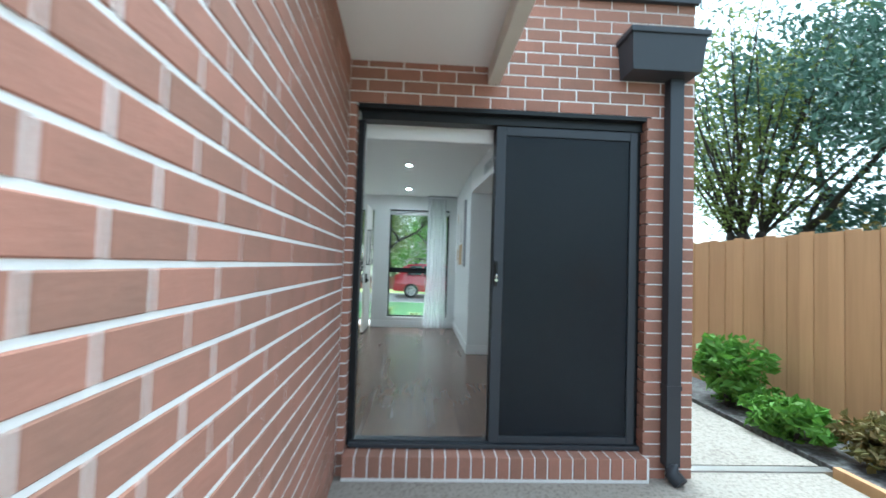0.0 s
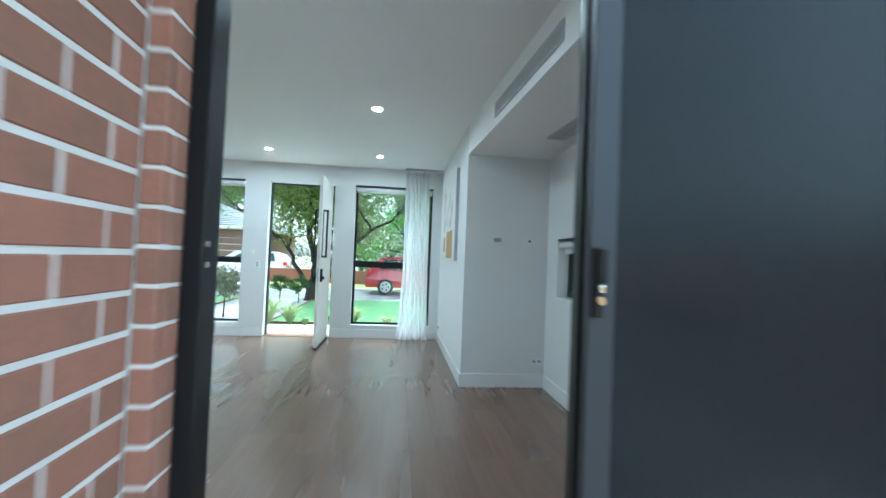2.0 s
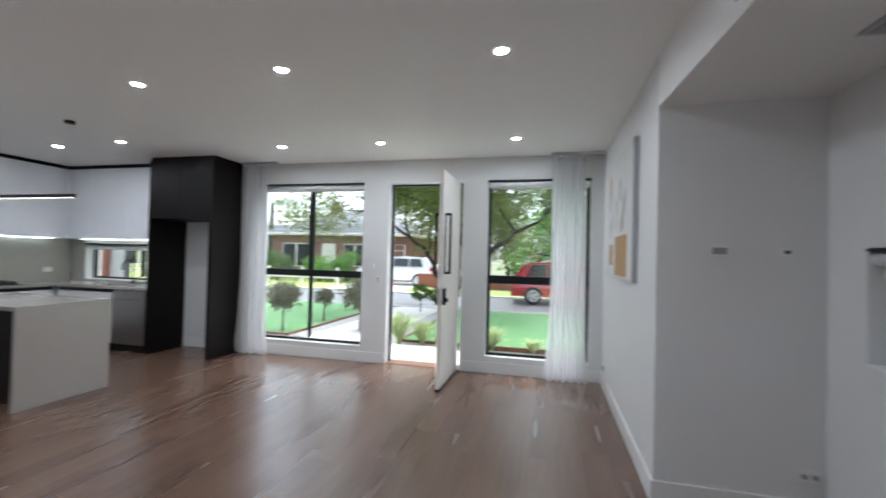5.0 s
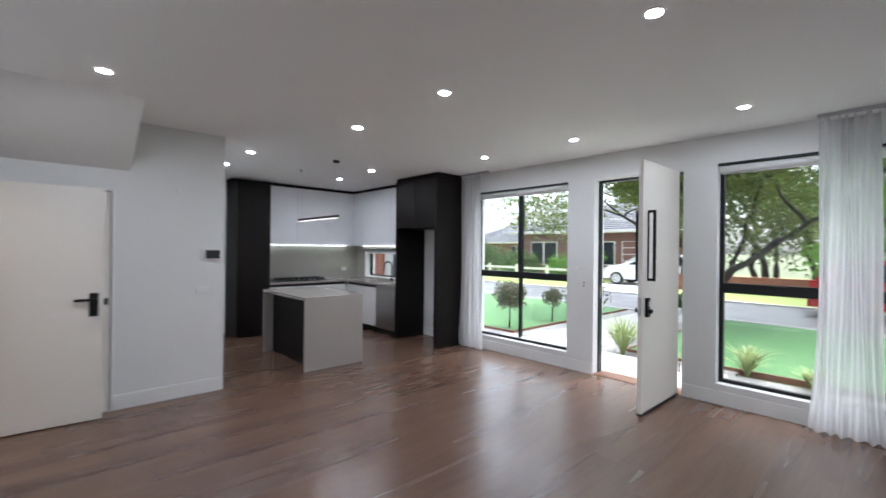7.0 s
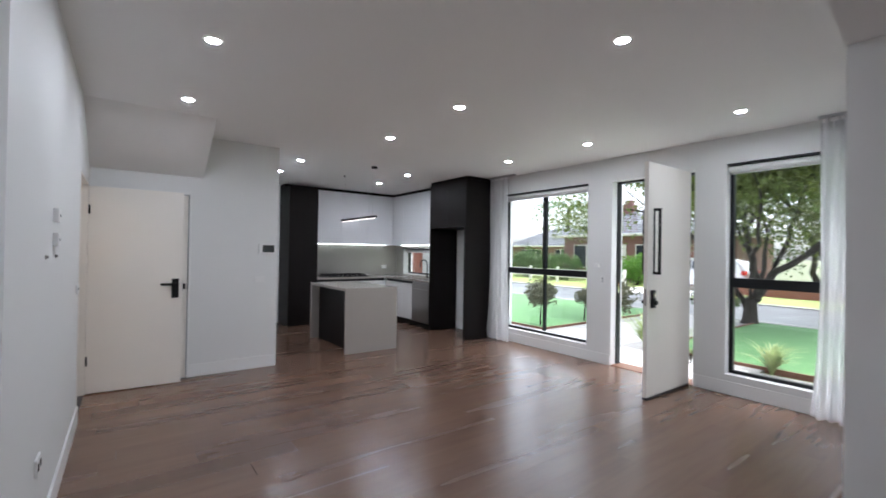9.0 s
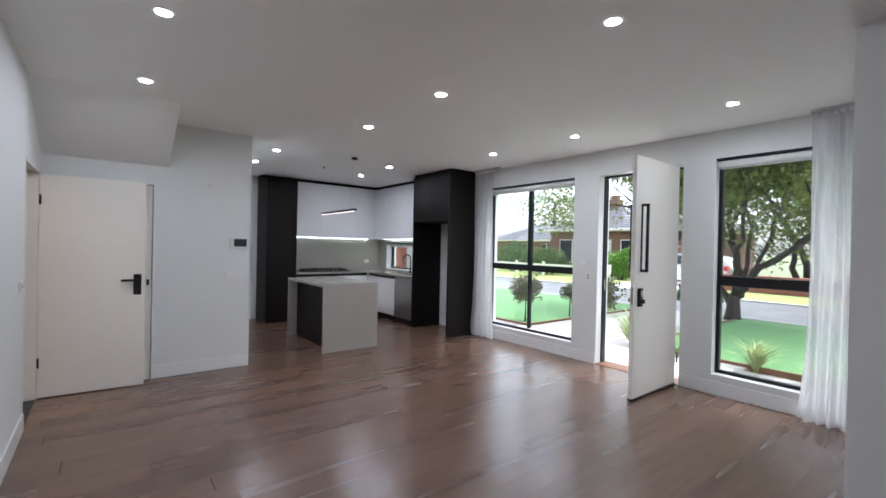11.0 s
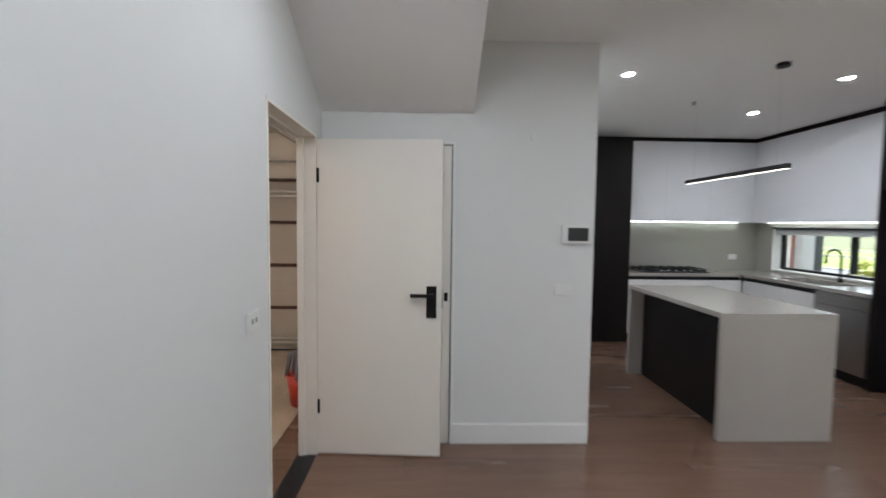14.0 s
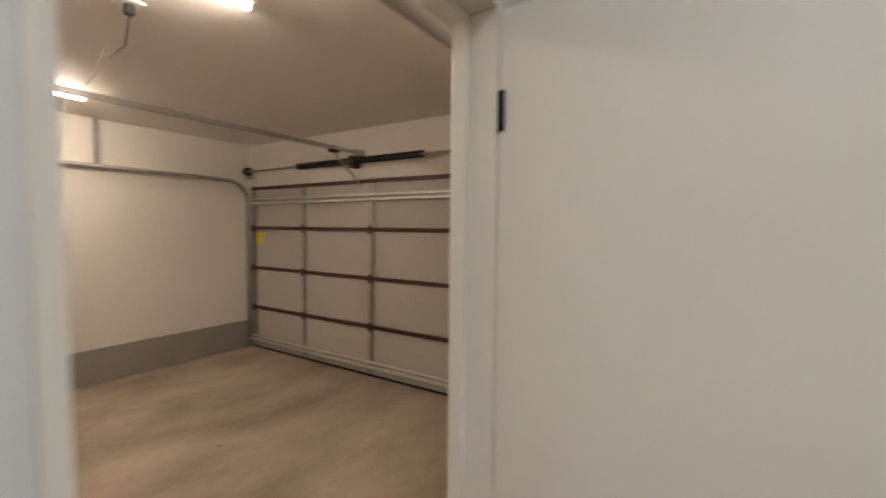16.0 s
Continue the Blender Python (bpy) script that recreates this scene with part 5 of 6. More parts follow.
def mass(name, base, dims, n, size, mat, label, seed, per=30, category="shrub", stem=0.0, r=None):
    """A shrub: an uneven crown of leaf clumps filling an ellipsoid, on short stems."""
    rng = random.Random(seed)
    t = thing(name, base, label, category)
    cs = []
    cz = base[2] + stem + dims[2] / 2
    for _ in range(n):
        d = Vector((rng.gauss(0, 1), rng.gauss(0, 1), rng.gauss(0, 1))).normalized() * (0.35 + 0.65 * rng.random() ** 0.5)
        cs.append((base[0] + d.x * dims[0] / 2 * 0.85, base[1] + d.y * dims[1] / 2 * 0.85, cz + d.z * dims[2] / 2 * 0.85, (r or min(dims) * 0.22) * rng.uniform(0.6, 1.2)))
    ob = new("crown", leaf_mesh("crown", cs, size, mat, rng, per))
    ob.parent = t
    ob.matrix_parent_inverse = t.matrix_basis.inverted()
    bm = bmesh.new()
    top = cz
    for k in range(1 if stem else 4):
        dx, dy = (0, 0) if stem else (rng.uniform(-0.3, 0.3) * dims[0], rng.uniform(-0.3, 0.3) * dims[1])
        add_tube(bm, [(base[0] + dx * 0.3, base[1] + dy * 0.3, base[2] - 0.03), (base[0] + dx * 0.6 + 0.01, base[1] + dy * 0.6, (base[2] + top) / 2), (base[0] + dx, base[1] + dy, top)], [0.014 + 0.012 * dims[2], 0.013, 0.009], 6)
    part("stem", bm, M["bark"], t)
    return t


def tuft(x, y, z, height, seed, label):
    rng = random.Random(seed)
    t = thing("strappy_plant", (x, y, z), label, "plant", "strappy plants")
    bm = bmesh.new()
    for i in range(120):
        a, out_ = rng.uniform(0, 6.283), rng.uniform(0.15, 0.75) * height
        h = height * rng.uniform(0.6, 1.1)
        side = Vector((-math.sin(a), math.cos(a), 0)) * 0.02
        prev = None
        for k in range(5):
            u = k / 4
            c = Vector((x + math.cos(a) * out_ * u ** 1.5, y + math.sin(a) * out_ * u ** 1.5, z - 0.02 + h * (u - 0.38 * u ** 3)))
            w = side * (1 - u * 0.85)
            row = (bm.verts.new(c - w), bm.verts.new(c + w))
            if prev:
                bm.faces.new((prev[0], prev[1], row[1], row[0]))
            prev = row
    part("leaves", bm, M["strap"], t)


G = -0.15
mass("shrub", (3.7, 4.6, -0.1), (0.6, 1.0, 0.75), 50, 0.12, M["leaf_bright"], "bright green leafy shrub by the fence", 11, 26)
mass("shrub", (3.62, 3.8, -0.1), (0.55, 0.9, 0.35), 45, 0.11, M["leaf_bright"], "low bright green groundcover", 12, 26)
mass("shrub", (3.8, 3.15, -0.1), (0.55, 0.7, 0.42), 45, 0.09, M["leaf_autumn"], "low bronze and green shrub in the garden bed", 13, 30)


def fan_tree(base, fork, n, length, mat, label, seed):
    """A pollarded tree: a short forked trunk with many straight rods fanning upward, thinly leaved."""
    rng = random.Random(seed)
    t = thing("tree", base, label, "tree")
    bm, cs = bmesh.new(), []
    b, f = Vector(base), Vector(base) + Vector((0, 0, fork))
    add_tube(bm, [b + Vector((0, 0, -0.2)), b.lerp(f, 0.5) + Vector((0.05, 0, 0)), f], [0.26, 0.2, 0.19], 10)
    for k in range(5):
        a = k * 1.3
        knob = f + Vector((0.28 * math.cos(a), 0.28 * math.sin(a), 0.3))
        add_tube(bm, [f - Vector((0, 0, 0.15)), f.lerp(knob, 0.6), knob, knob + Vector((0, 0, 0.12))], [0.14, 0.12, 0.1, 0.05], 8)
        for _ in range(n):
            lean = Vector((math.cos(a) * 0.35 + rng.gauss(0.05, 0.26), math.sin(a) * 0.35 + rng.gauss(0, 0.26), 1)).normalized()
            ln = length * rng.uniform(0.6, 1.1)
            side = Vector((rng.gauss(0, 0.1), rng.gauss(0, 0.1), 0))
            pts = [knob + lean * ln * u + side * (u * u) * 2 for u in (0, 0.2, 0.45, 0.7, 1.0)]
            r = rng.uniform(0.018, 0.042)
            add_tube(bm, pts, [r, r * 0.85, r * 0.65, r * 0.45, r * 0.2], 5)
            for u in (0.18, 0.3, 0.42, 0.55, 0.7, 0.85, 1.0):
                p = knob + lean * ln * u + side * (u * u) * 2
                cs.append((p.x + rng.gauss(0, 0.14), p.y + rng.gauss(0, 0.14), p.z + rng.gauss(0, 0.14), rng.uniform(0.2, 0.5)))
    part("trunk", bm, M["bark"], t, "short forked trunk with many upright rods")
    ob = new("crown", leaf_mesh("crown", cs, 0.1, mat, rng, 26, droop=0.2))
    ob.parent = t
    ob.matrix_parent_inverse = t.matrix_basis.inverted()


fan_tree((7.0, 8.6, -0.2), 2.0, 9, 4.8, M["leaf_olive"], "pollarded tree behind the fence with many upright fanning branches", 21)
tree((10.5, 10.5, -0.2), [((0, 0, 0.3), 3.6, (0, 0, 1), 0.22), ((0.6, -1, 0.3), 3.4, (0.2, 0, 1), 0.2), ((-1.0, -0.5, 0.3), 3.0, (-0.1, 0, 1), 0.2), ((2.2, -2.6, 0.3), 3.2, (0, -0.1, 1), 0.2)], None, 0.15, M["leaf_blue"],
     "blue-green drooping conifer behind the fence", 22, depth=3, per=60, clump=1.15, droop=0.9)
mass("conifer_shrub", (10.6, 8.8, -0.2), (4.6, 4.6, 3.9), 130, 0.15, M["leaf_blue"], "low spreading blue-green conifer behind the fence", 25, 60, r=0.75)
tree((9.0, 5.5, -0.2), [((0, 0, 0.2), 2.0, (0, 0, 1), 0.15), ((0, 0.8, 0.2), 1.8, (-0.2, 0, 1), 0.12)], None, 0.12, M["leaf_autumn"],
     "rusty-leaved tree behind the fence", 23, depth=2, per=60, clump=0.7)
tree((8.0, 17.0, -0.2), [((0, 0, 0.2), 3.0, (0, 0, 1), 0.2), ((-1.5, 0, 0.2), 2.6, (-0.3, 0, 1), 0.2)], None, 0.16, M["leaf_mid"], "dense green tree behind the side fence", 24, depth=3, per=44, clump=0.9)

# ---- front garden and street ----
slab("pavement_porch", (-4.3, 9.376, -0.165), (-0.62, 10.65, -0.06), M["path"], "pale concrete entry landing", "pavement")
slab("pavement_front_path", (-4.0, 10.654, -0.165), (-2.65, 16.3, -0.12), M["path"], "pale concrete path to the street", "pavement")
slab("ground_gravel", (-0.62, 9.376, -0.165), (5.0, 11.0, -0.13), M["gravel"], "grey gravel bed under the front window", "gravel")
slab("ground_gravel_1", (-9.0, 9.376, -0.165), (-4.3, 11.0, -0.13), M["gravel"], "grey gravel bed beside the path", "gravel")
slab("ground_gravel_2", (-2.65, 10.654, -0.165), (-0.62, 11.25, -0.13), M["gravel"], "gravel strip in front of the landing", "gravel")
slab("ground_lawn", (-2.2, 11.25, -0.165), (7.0, 16.2, -0.105), M["turf"], "bright green front lawn", "lawn")
slab("ground_lawn_1", (-12.0, 11.05, -0.165), (-4.45, 16.2, -0.105), M["turf"], "bright green lawn beside the path", "lawn")
slab("ground_gravel_3", (-2.65, 11.25, -0.165), (-2.24, 16.2, -0.13), M["gravel"], "gravel strip beside the path", "gravel")
slab("ground_gravel_4", (-4.41, 11.0, -0.165), (-4.0, 16.2, -0.13), M["gravel"], "gravel strip beside the path", "gravel")
for a, b in (((-4.45, 11.0), (-4.41, 16.2)), ((-2.24, 11.25), (-2.2, 16.2)), ((-9, 11.0), (-4.45, 11.04)), ((-2.2, 11.21), (7.0, 11.25))):
    structure(box("trim_edging", (a[0], a[1], -0.165), (b[0], b[1], -0.085), M["corten"]), "rusty steel garden edging", "edging")
slab("kerb", (-60, 16.3, -0.165), (60, 16.5, -0.1), M["kerb"], "concrete kerb along the street", "kerb", 0.02)
slab("road", (-60, 16.5, -0.165), (60, 21.0, -0.15), M["asphalt"], "wet grey asphalt street", "road")
slab("kerb_1", (-60, 21.0, -0.165), (60, 21.2, -0.1), M["kerb"], "far concrete kerb", "kerb", 0.02)
slab("ground_verge", (-60, 21.2, -0.165), (60, 40, -0.11), M["verge"], "yellow-green grass verge", "verge")
slab("pavement_driveway", (-9.6, 21.25, -0.11), (-6.05, 27.9, -0.1), M["path"], "pale concrete driveway across the street", "driveway")
slab("wall_boundary", (-6.0, 24.5, -0.16), (18, 24.75, 0.5), M["wall_brick_red"], "low red brick boundary wall", "garden wall")
slab("trim_boundary_cap", (-6.05, 24.46, 0.5), (18.05, 24.79, 0.57), M["wall_brick_red"], "brick capping of the boundary wall", "capping", 0.01)

mass("lollipop_shrub", (-4.75, 11.3, G), (0.72, 0.72, 0.66), 60, 0.07, M["leaf_dark"], "round clipped shrub on a bare stem, dusky leaves", 31, 34, stem=0.42)
mass("lollipop_shrub", (-4.65, 12.75, G), (0.45, 0.45, 0.42), 40, 0.06, M["leaf_dark"], "small round clipped shrub on a stem", 32, 30, stem=0.4)
mass("lollipop_shrub", (-3.35, 11.9, G), (0.8, 0.8, 0.75), 60, 0.07, M["leaf_dark"], "round clipped shrub on a bare stem beside the path", 33, 34, stem=0.42)
mass("lollipop_shrub", (-3.1, 15.4, G), (0.55, 0.55, 0.5), 40, 0.06, M["leaf_mid"], "small round clipped green shrub on a stem", 34, 30, stem=0.35)
mass("lollipop_shrub", (-2.4, 14.7, G), (0.6, 0.6, 0.5), 40, 0.06, M["leaf_mid"], "small round clipped green shrub on a stem", 35, 30, stem=0.35)
tuft(-2.15, 10.95, -0.13, 0.95, 41, "tall pale green strappy plant by the landing")
tuft(-0.5, 11.1, -0.13, 0.62, 42, "pale green strappy plant at the lawn edge")
tuft(-1.75, 11.08, -0.13, 0.7, 44, "pale green strappy plant beside the landing")
tuft(0.2, 11.0, -0.13, 0.4, 45, "small pale green strappy plant in the gravel")
tuft(-1.45, 11.05, -0.13, 0.28, 43, "low strappy plant in the gravel")
TB = Vector((-2.33, 16.0, -0.105))


def sprawling_tree(base, stems, mat, label, seed):
    """A low-forking old tree: each stem is (from, radius, run of offsets), with forks grown from its end and its bends."""
    rng = random.Random(seed)
    t = thing("tree", base, label, "tree")
    out, tips = [], []
    for start, radius, run in stems:
        pts = [base + Vector(start)] + [base + Vector(p) for p in run]
        fine, k = [], 3
        for a, b in zip(pts, pts[1:]):
            fine += [a.lerp(b, i / k) + Vector((rng.gauss(0, 0.05), rng.gauss(0, 0.05), rng.gauss(0, 0.03))) * (1 if i else 0) for i in range(k)]
        fine.append(pts[-1])
        radii = [0.68 * radius * (1 - 0.6 * i / (len(fine) - 1)) for i in range(len(fine))]
        out.append((fine, radii))
        d = (pts[-1] - pts[-2]).normalized()
        for _ in range(3):
            e = d + Vector((rng.gauss(0, 0.5), rng.gauss(0, 0.5), rng.gauss(0, 0.25)))
            limbs(rng, fine[-1], rng.uniform(1.0, 1.5), e, 2, radii[-1] * 0.75, out, tips, 0.22)
        for p in pts[2:-1]:
            e = d * 0.3 + Vector((rng.gauss(0, 0.8), rng.gauss(0, 0.8), 0.5))
            limbs(rng, p, rng.uniform(0.8, 1.2), e, 2, radius * 0.35, out, tips, 0.22)
    bm = bmesh.new()
    add_tube(bm, [base + Vector((0, 0, -0.12)), base + Vector((0.0, 0, 0.05)), base + Vector((0.02, 0, 0.4)), base + Vector((0.02, 0, 0.62))], [0.24, 0.17, 0.13, 0.1], 12)
    for pts, radii in out:
        add_tube(bm, pts, radii, 8)
    part("trunk", bm, M["bark"], t, "dark gnarled forking trunk and limbs")
    cs = []
    for p in tips:
        if p.z < 1.5:
            continue
        for _ in range(3):
            cs.append((p.x + rng.gauss(0, 0.45), p.y + rng.gauss(0, 0.45), p.z + rng.gauss(0, 0.3), rng.uniform(0.3, 0.7)))
    ob = new("crown", leaf_mesh("crown", cs, 0.11, mat, rng, 42, droop=0.3))
    ob.parent = t
    ob.matrix_parent_inverse = t.matrix_basis.inverted()


sprawling_tree(TB, [((0.0, 0, 0.3), 0.15, [(0.16, 0.05, 0.97), (-0.08, 0.1, 1.8), (-0.16, 0.1, 2.5), (-0.5, 0.2, 3.0), (-1.1, 0.1, 3.8)]),
                    ((-0.08, 0.1, 1.8), 0.09, [(-0.1, 0.1, 2.26), (0.16, 0.0, 2.7), (0.34, -0.1, 3.3), (0.1, -0.2, 3.9)]),
                    ((-0.05, 0, 0.3), 0.12, [(-0.32, -0.1, 0.86), (-0.7, -0.2, 1.6), (-1.2, -0.3, 2.1), (-2.0, -0.3, 2.6)]),
                    ((0.1, 0, 0.6), 0.13, [(0.5, 0.0, 1.25), (1.1, 0.1, 1.7), (1.8, 0.2, 2.3), (2.6, 0.2, 2.8)]),
                    ((0.3, 0, 0.95), 0.1, [(0.55, 0.3, 1.7), (0.8, 0.4, 2.6), (1.1, 0.3, 3.5)]),
                    ((0.05, 0.1, 0.5), 0.1, [(0.1, 0.6, 1.3), (0.0, 1.2, 2.2), (-0.3, 1.6, 3.2)]),
                    ((0.05, -0.1, 0.6), 0.09, [(0.2, -0.6, 1.6), (0.5, -1.1, 2.4), (0.6, -1.5, 3.1)])],
               M["leaf_olive"], "large old street tree with sprawling dark limbs and olive-green leaves", 51)
tree((1.9, 23.6, -0.12), [((0, 0, 0.8), 2.0, (0.4, 0, 1), 0.16), ((0, 0, 0.8), 2.0, (-0.5, 0.1, 1), 0.15)], None, 0.13, M["leaf_mid"], "street tree on the far verge", 52, depth=3, per=24, clump=0.8, trunk=(1.0, 0.24))
for i, (x, y, h, m) in enumerate(((6, 29, 3.2, "leaf_mid"), (-1.5, 31, 3.0, "leaf_olive"), (12, 27, 3.4, "leaf_mid"), (-19, 38, 2.2, "leaf_mid"), (2.5, 27, 2.2, "leaf_bright"), (-4.5, 34, 3.4, "leaf_mid"), (-38, 36, 3.2, "leaf_olive"), (-14, 39, 4.2, "leaf_mid"))):
    tree((x, y, -0.12), [((0, 0, 0.3), h, (0.1, 0, 1), 0.2), ((0.5, 0, 0.3), h * 0.9, (0.4, 0.1, 1), 0.16), ((-0.5, 0, 0.3), h * 0.9, (-0.4, -0.1, 1), 0.16)], None, 0.22, M[m], "leafy garden tree across the street", 60 + i, depth=2, per=44, clump=1.1)
mass("hedge_shrub", (-12.0, 25.5, G), (3.0, 1.6, 1.5), 60, 0.16, M["leaf_bright"], "bright green garden shrub across the street", 71, 34, r=0.4)
mass("hedge_shrub", (-18.6, 26.2, G), (4.6, 2.0, 2.1), 90, 0.17, M["leaf_mid"], "rounded green hedge across the street", 77, 36, r=0.45)
mass("hedge_shrub", (-15.2, 25.4, G), (3.2, 1.8, 1.8), 70, 0.16, M["leaf_mid"], "green garden shrub across the street", 72, 34, r=0.4)
mass("hedge_shrub", (-10.6, 25.8, G), (1.6, 1.4, 1.9), 45, 0.14, M["leaf_bright"], "tall bright green garden shrub across the street", 73, 34, r=0.35)
mass("hedge_shrub", (0.0, 25.6, G), (3.5, 1.2, 1.2), 60, 0.14, M["leaf_mid"], "green shrubs behind the boundary wall", 74, 30, r=0.35)

mass("shrub", (-13.2, 13.6, G), (2.4, 1.4, 2.0), 70, 0.09, M["leaf_mid"], "tall green garden shrub beside the brick pier", 75, 40)
mass("shrub", (-7.62, 11.1, G), (0.6, 0.5, 1.25), 60, 0.06, M["leaf_gold"], "yellow-green shrub beside the side gate", 76, 44)

# palm
t = thing("palm_tree", (-25.0, 39.0, G), "tall feather palm behind the houses", "palm tree")
bm = bmesh.new()
add_tube(bm, [(-25, 39, -0.3), (-25.1, 39, 2.5), (-25, 39, 6.0)], [0.28, 0.22, 0.18], 10)
part("trunk", bm, M["bark"], t)
rng = random.Random(81)
bm = bmesh.new()
for i in range(34):
    a, up = i * 2.4, rng.uniform(0.3, 1.4)
    for k in range(1, 9):
        u = k / 8
        c = Vector((-25 + math.cos(a) * 3.4 * u, 39 + math.sin(a) * 3.4 * u, 6.2 + up * 2.0 * u - 2.4 * u * u))
        for sgn in (-1, 1):
            sd = Vector((-math.sin(a), math.cos(a), 0)) * sgn * 0.55 * (1 - 0.5 * u)
            e = Vector((math.cos(a), math.sin(a), 0)) * 0.28
            vs = [bm.verts.new(p) for p in (c, c + e * 0.4, c + sd + e + Vector((0, 0, -0.35)))]
            bm.faces.new(vs)
part("fronds", bm, M["leaf_mid"], t)

t = thing("brick_pier", (-8.4, 10.4, G), "red brick pier beside a grey gate", "brick pier")
box("shaft", (-8.85, 10.2, -0.16), (-8.05, 10.6, 2.5), M["wall_brick_red"], t)
box("capping", (-8.9, 10.15, 2.5), (-8.0, 10.65, 2.56), M["kerb"], t, bevel=0.008)
t = thing("side_gate", (-7.8, 10.4, G), "flat grey metal side gate", "gate")
box("panel", (-8.04, 10.36, -0.12), (-7.65, 10.4, 1.75), M["vent"], t, bevel=0.004)
box("post", (-7.65, 10.34, -0.16), (-7.59, 10.42, 1.8), M["screenframe"], t, bevel=0.004)

# white rail fence
t = thing("rail_fence", (-17, 23.5, G), "cream timber post and rail fence", "fence")
for x in range(-24, -9, 2):
    box("post", (x, 23.4, G), (x + 0.12, 23.52, 0.75), M["cream"], t)
for z in (0.2, 0.5):
    box("rail", (-24, 23.36, z), (-10, 23.4, z + 0.12), M["cream"], t)


def house(x0, x1, y0, y1, eave, ridge, label, openings, chimney):
    t = thing("house", ((x0 + x1) / 2, (y0 + y1) / 2, G), label, "house")
    box("wall", (x0, y0, G), (x1, y1, eave), M["far_brick"], t)
    o, my, inset = 0.6, (y0 + y1) / 2, (y1 - y0) / 2
    bm = bmesh.new()
    c = [Vector(p) for p in ((x0 - o, y0 - o, eave - 0.05), (x1 + o, y0 - o, eave - 0.05), (x1 + o, y1 + o, eave - 0.05), (x0 - o, y1 + o, eave - 0.05))]
    r0, r1 = Vector((x0 + inset, my, ridge)), Vector((x1 - inset, my, ridge))
    rows = 16
    for a, b, p, q in ((c[0], c[1], r0, r1), (c[1], c[2], r1, r1), (c[2], c[3], r1, r0), (c[3], c[0], r0, r0)):
        for k in range(rows):
            u, v = k / rows, (k + 1) / rows
            lift = Vector((0, 0, 0.035))
            A, B, C, D = a.lerp(p, u) + lift, b.lerp(q, u) + lift, b.lerp(q, v), a.lerp(p, v)
            if (B - A).length < 0.05:
                continue
            n = max(1, int((B - A).length / 0.34))
            for i in range(n):
                s0, s1 = i / n, (i + 0.94) / n
                vs = [A.lerp(B, s0), A.lerp(B, s1), D.lerp(C, s1), D.lerp(C, s0)]
                if (vs[2] - vs[3]).length < 0.01:
                    vs = vs[:3]
                bm.faces.new([bm.verts.new(z) for z in vs])
    roof = part("roof", bm, M["roof"], t, "grey concrete tile hip roof")
    box("eave", (x0 - o, y0 - o, eave - 0.16), (x1 + o, y1 + o, eave - 0.06), M["cream"], t)
    box("gutter", (x0 - o - 0.1, y0 - o - 0.1, eave - 0.12), (x1 + o + 0.1, y0 - o, eave - 0.02), M["cream"], t)
    if chimney:
        ch = box("chimney", (chimney[0] - 0.35, chimney[1] - 0.35, eave), (chimney[0] + 0.35, chimney[1] + 0.35, chimney[2]), M["far_brick"], t)
        box("pot", (chimney[0] - 0.2, chimney[1] - 0.2, chimney[2]), (chimney[0] + 0.2, chimney[1] + 0.2, chimney[2] + 0.3), M["far_brick"], ch)
    for kind, a, b, z0, z1 in openings:
        wn_ = box(kind, (a, y0 - 0.06, z0), (b, y0 - 0.004, z1), M["cream"], t, "cream painted frame")
        if kind == "window":
            n = max(1, round((b - a) / 0.8))
            for i in range(n):
                s = (b - a) / n
                box("pane", (a + s * i + 0.06, y0 - 0.075, z0 + 0.06), (a + s * (i + 1) - 0.06, y0 - 0.06, z1 - 0.06), M["carglass"], wn_)
        elif kind == "garage_door":
            for i in range(6):
                box("slat", (a + 0.06, y0 - 0.075, z0 + i * (z1 - z0) / 6 + 0.02), (b - 0.06, y0 - 0.06, z0 + (i + 1) * (z1 - z0) / 6 - 0.02), M["far_brick"], wn_)
    return t


house(-17, -7.5, 28, 36, 2.75, 4.7, "single-storey brick house with a grey tiled hip roof across the street",
      [("window", -16.2, -14.2, 0.6, 2.1), ("door", -13.4, -12.5, 0.0, 2.1), ("window", -11.9, -10.4, 0.7, 2.1), ("garage_door", -10.0, -7.9, -0.1, 2.1)], (-14.3, 31.5, 4.9))
house(3, 17, 33, 42, 2.8, 5.2, "single-storey brick house partly hidden by trees", [("window", 4.5, 7, 0.7, 2.1), ("window", 9, 12, 0.7, 2.1)], None)
house(-36, -20.5, 42, 50, 2.4, 4.6, "single-storey brick house further along the street", [("window", -34, -31, 0.7, 2.0), ("window", -29, -26, 0.7, 2.0), ("garage_door", -24, -21.4, 0, 2.0)], None)


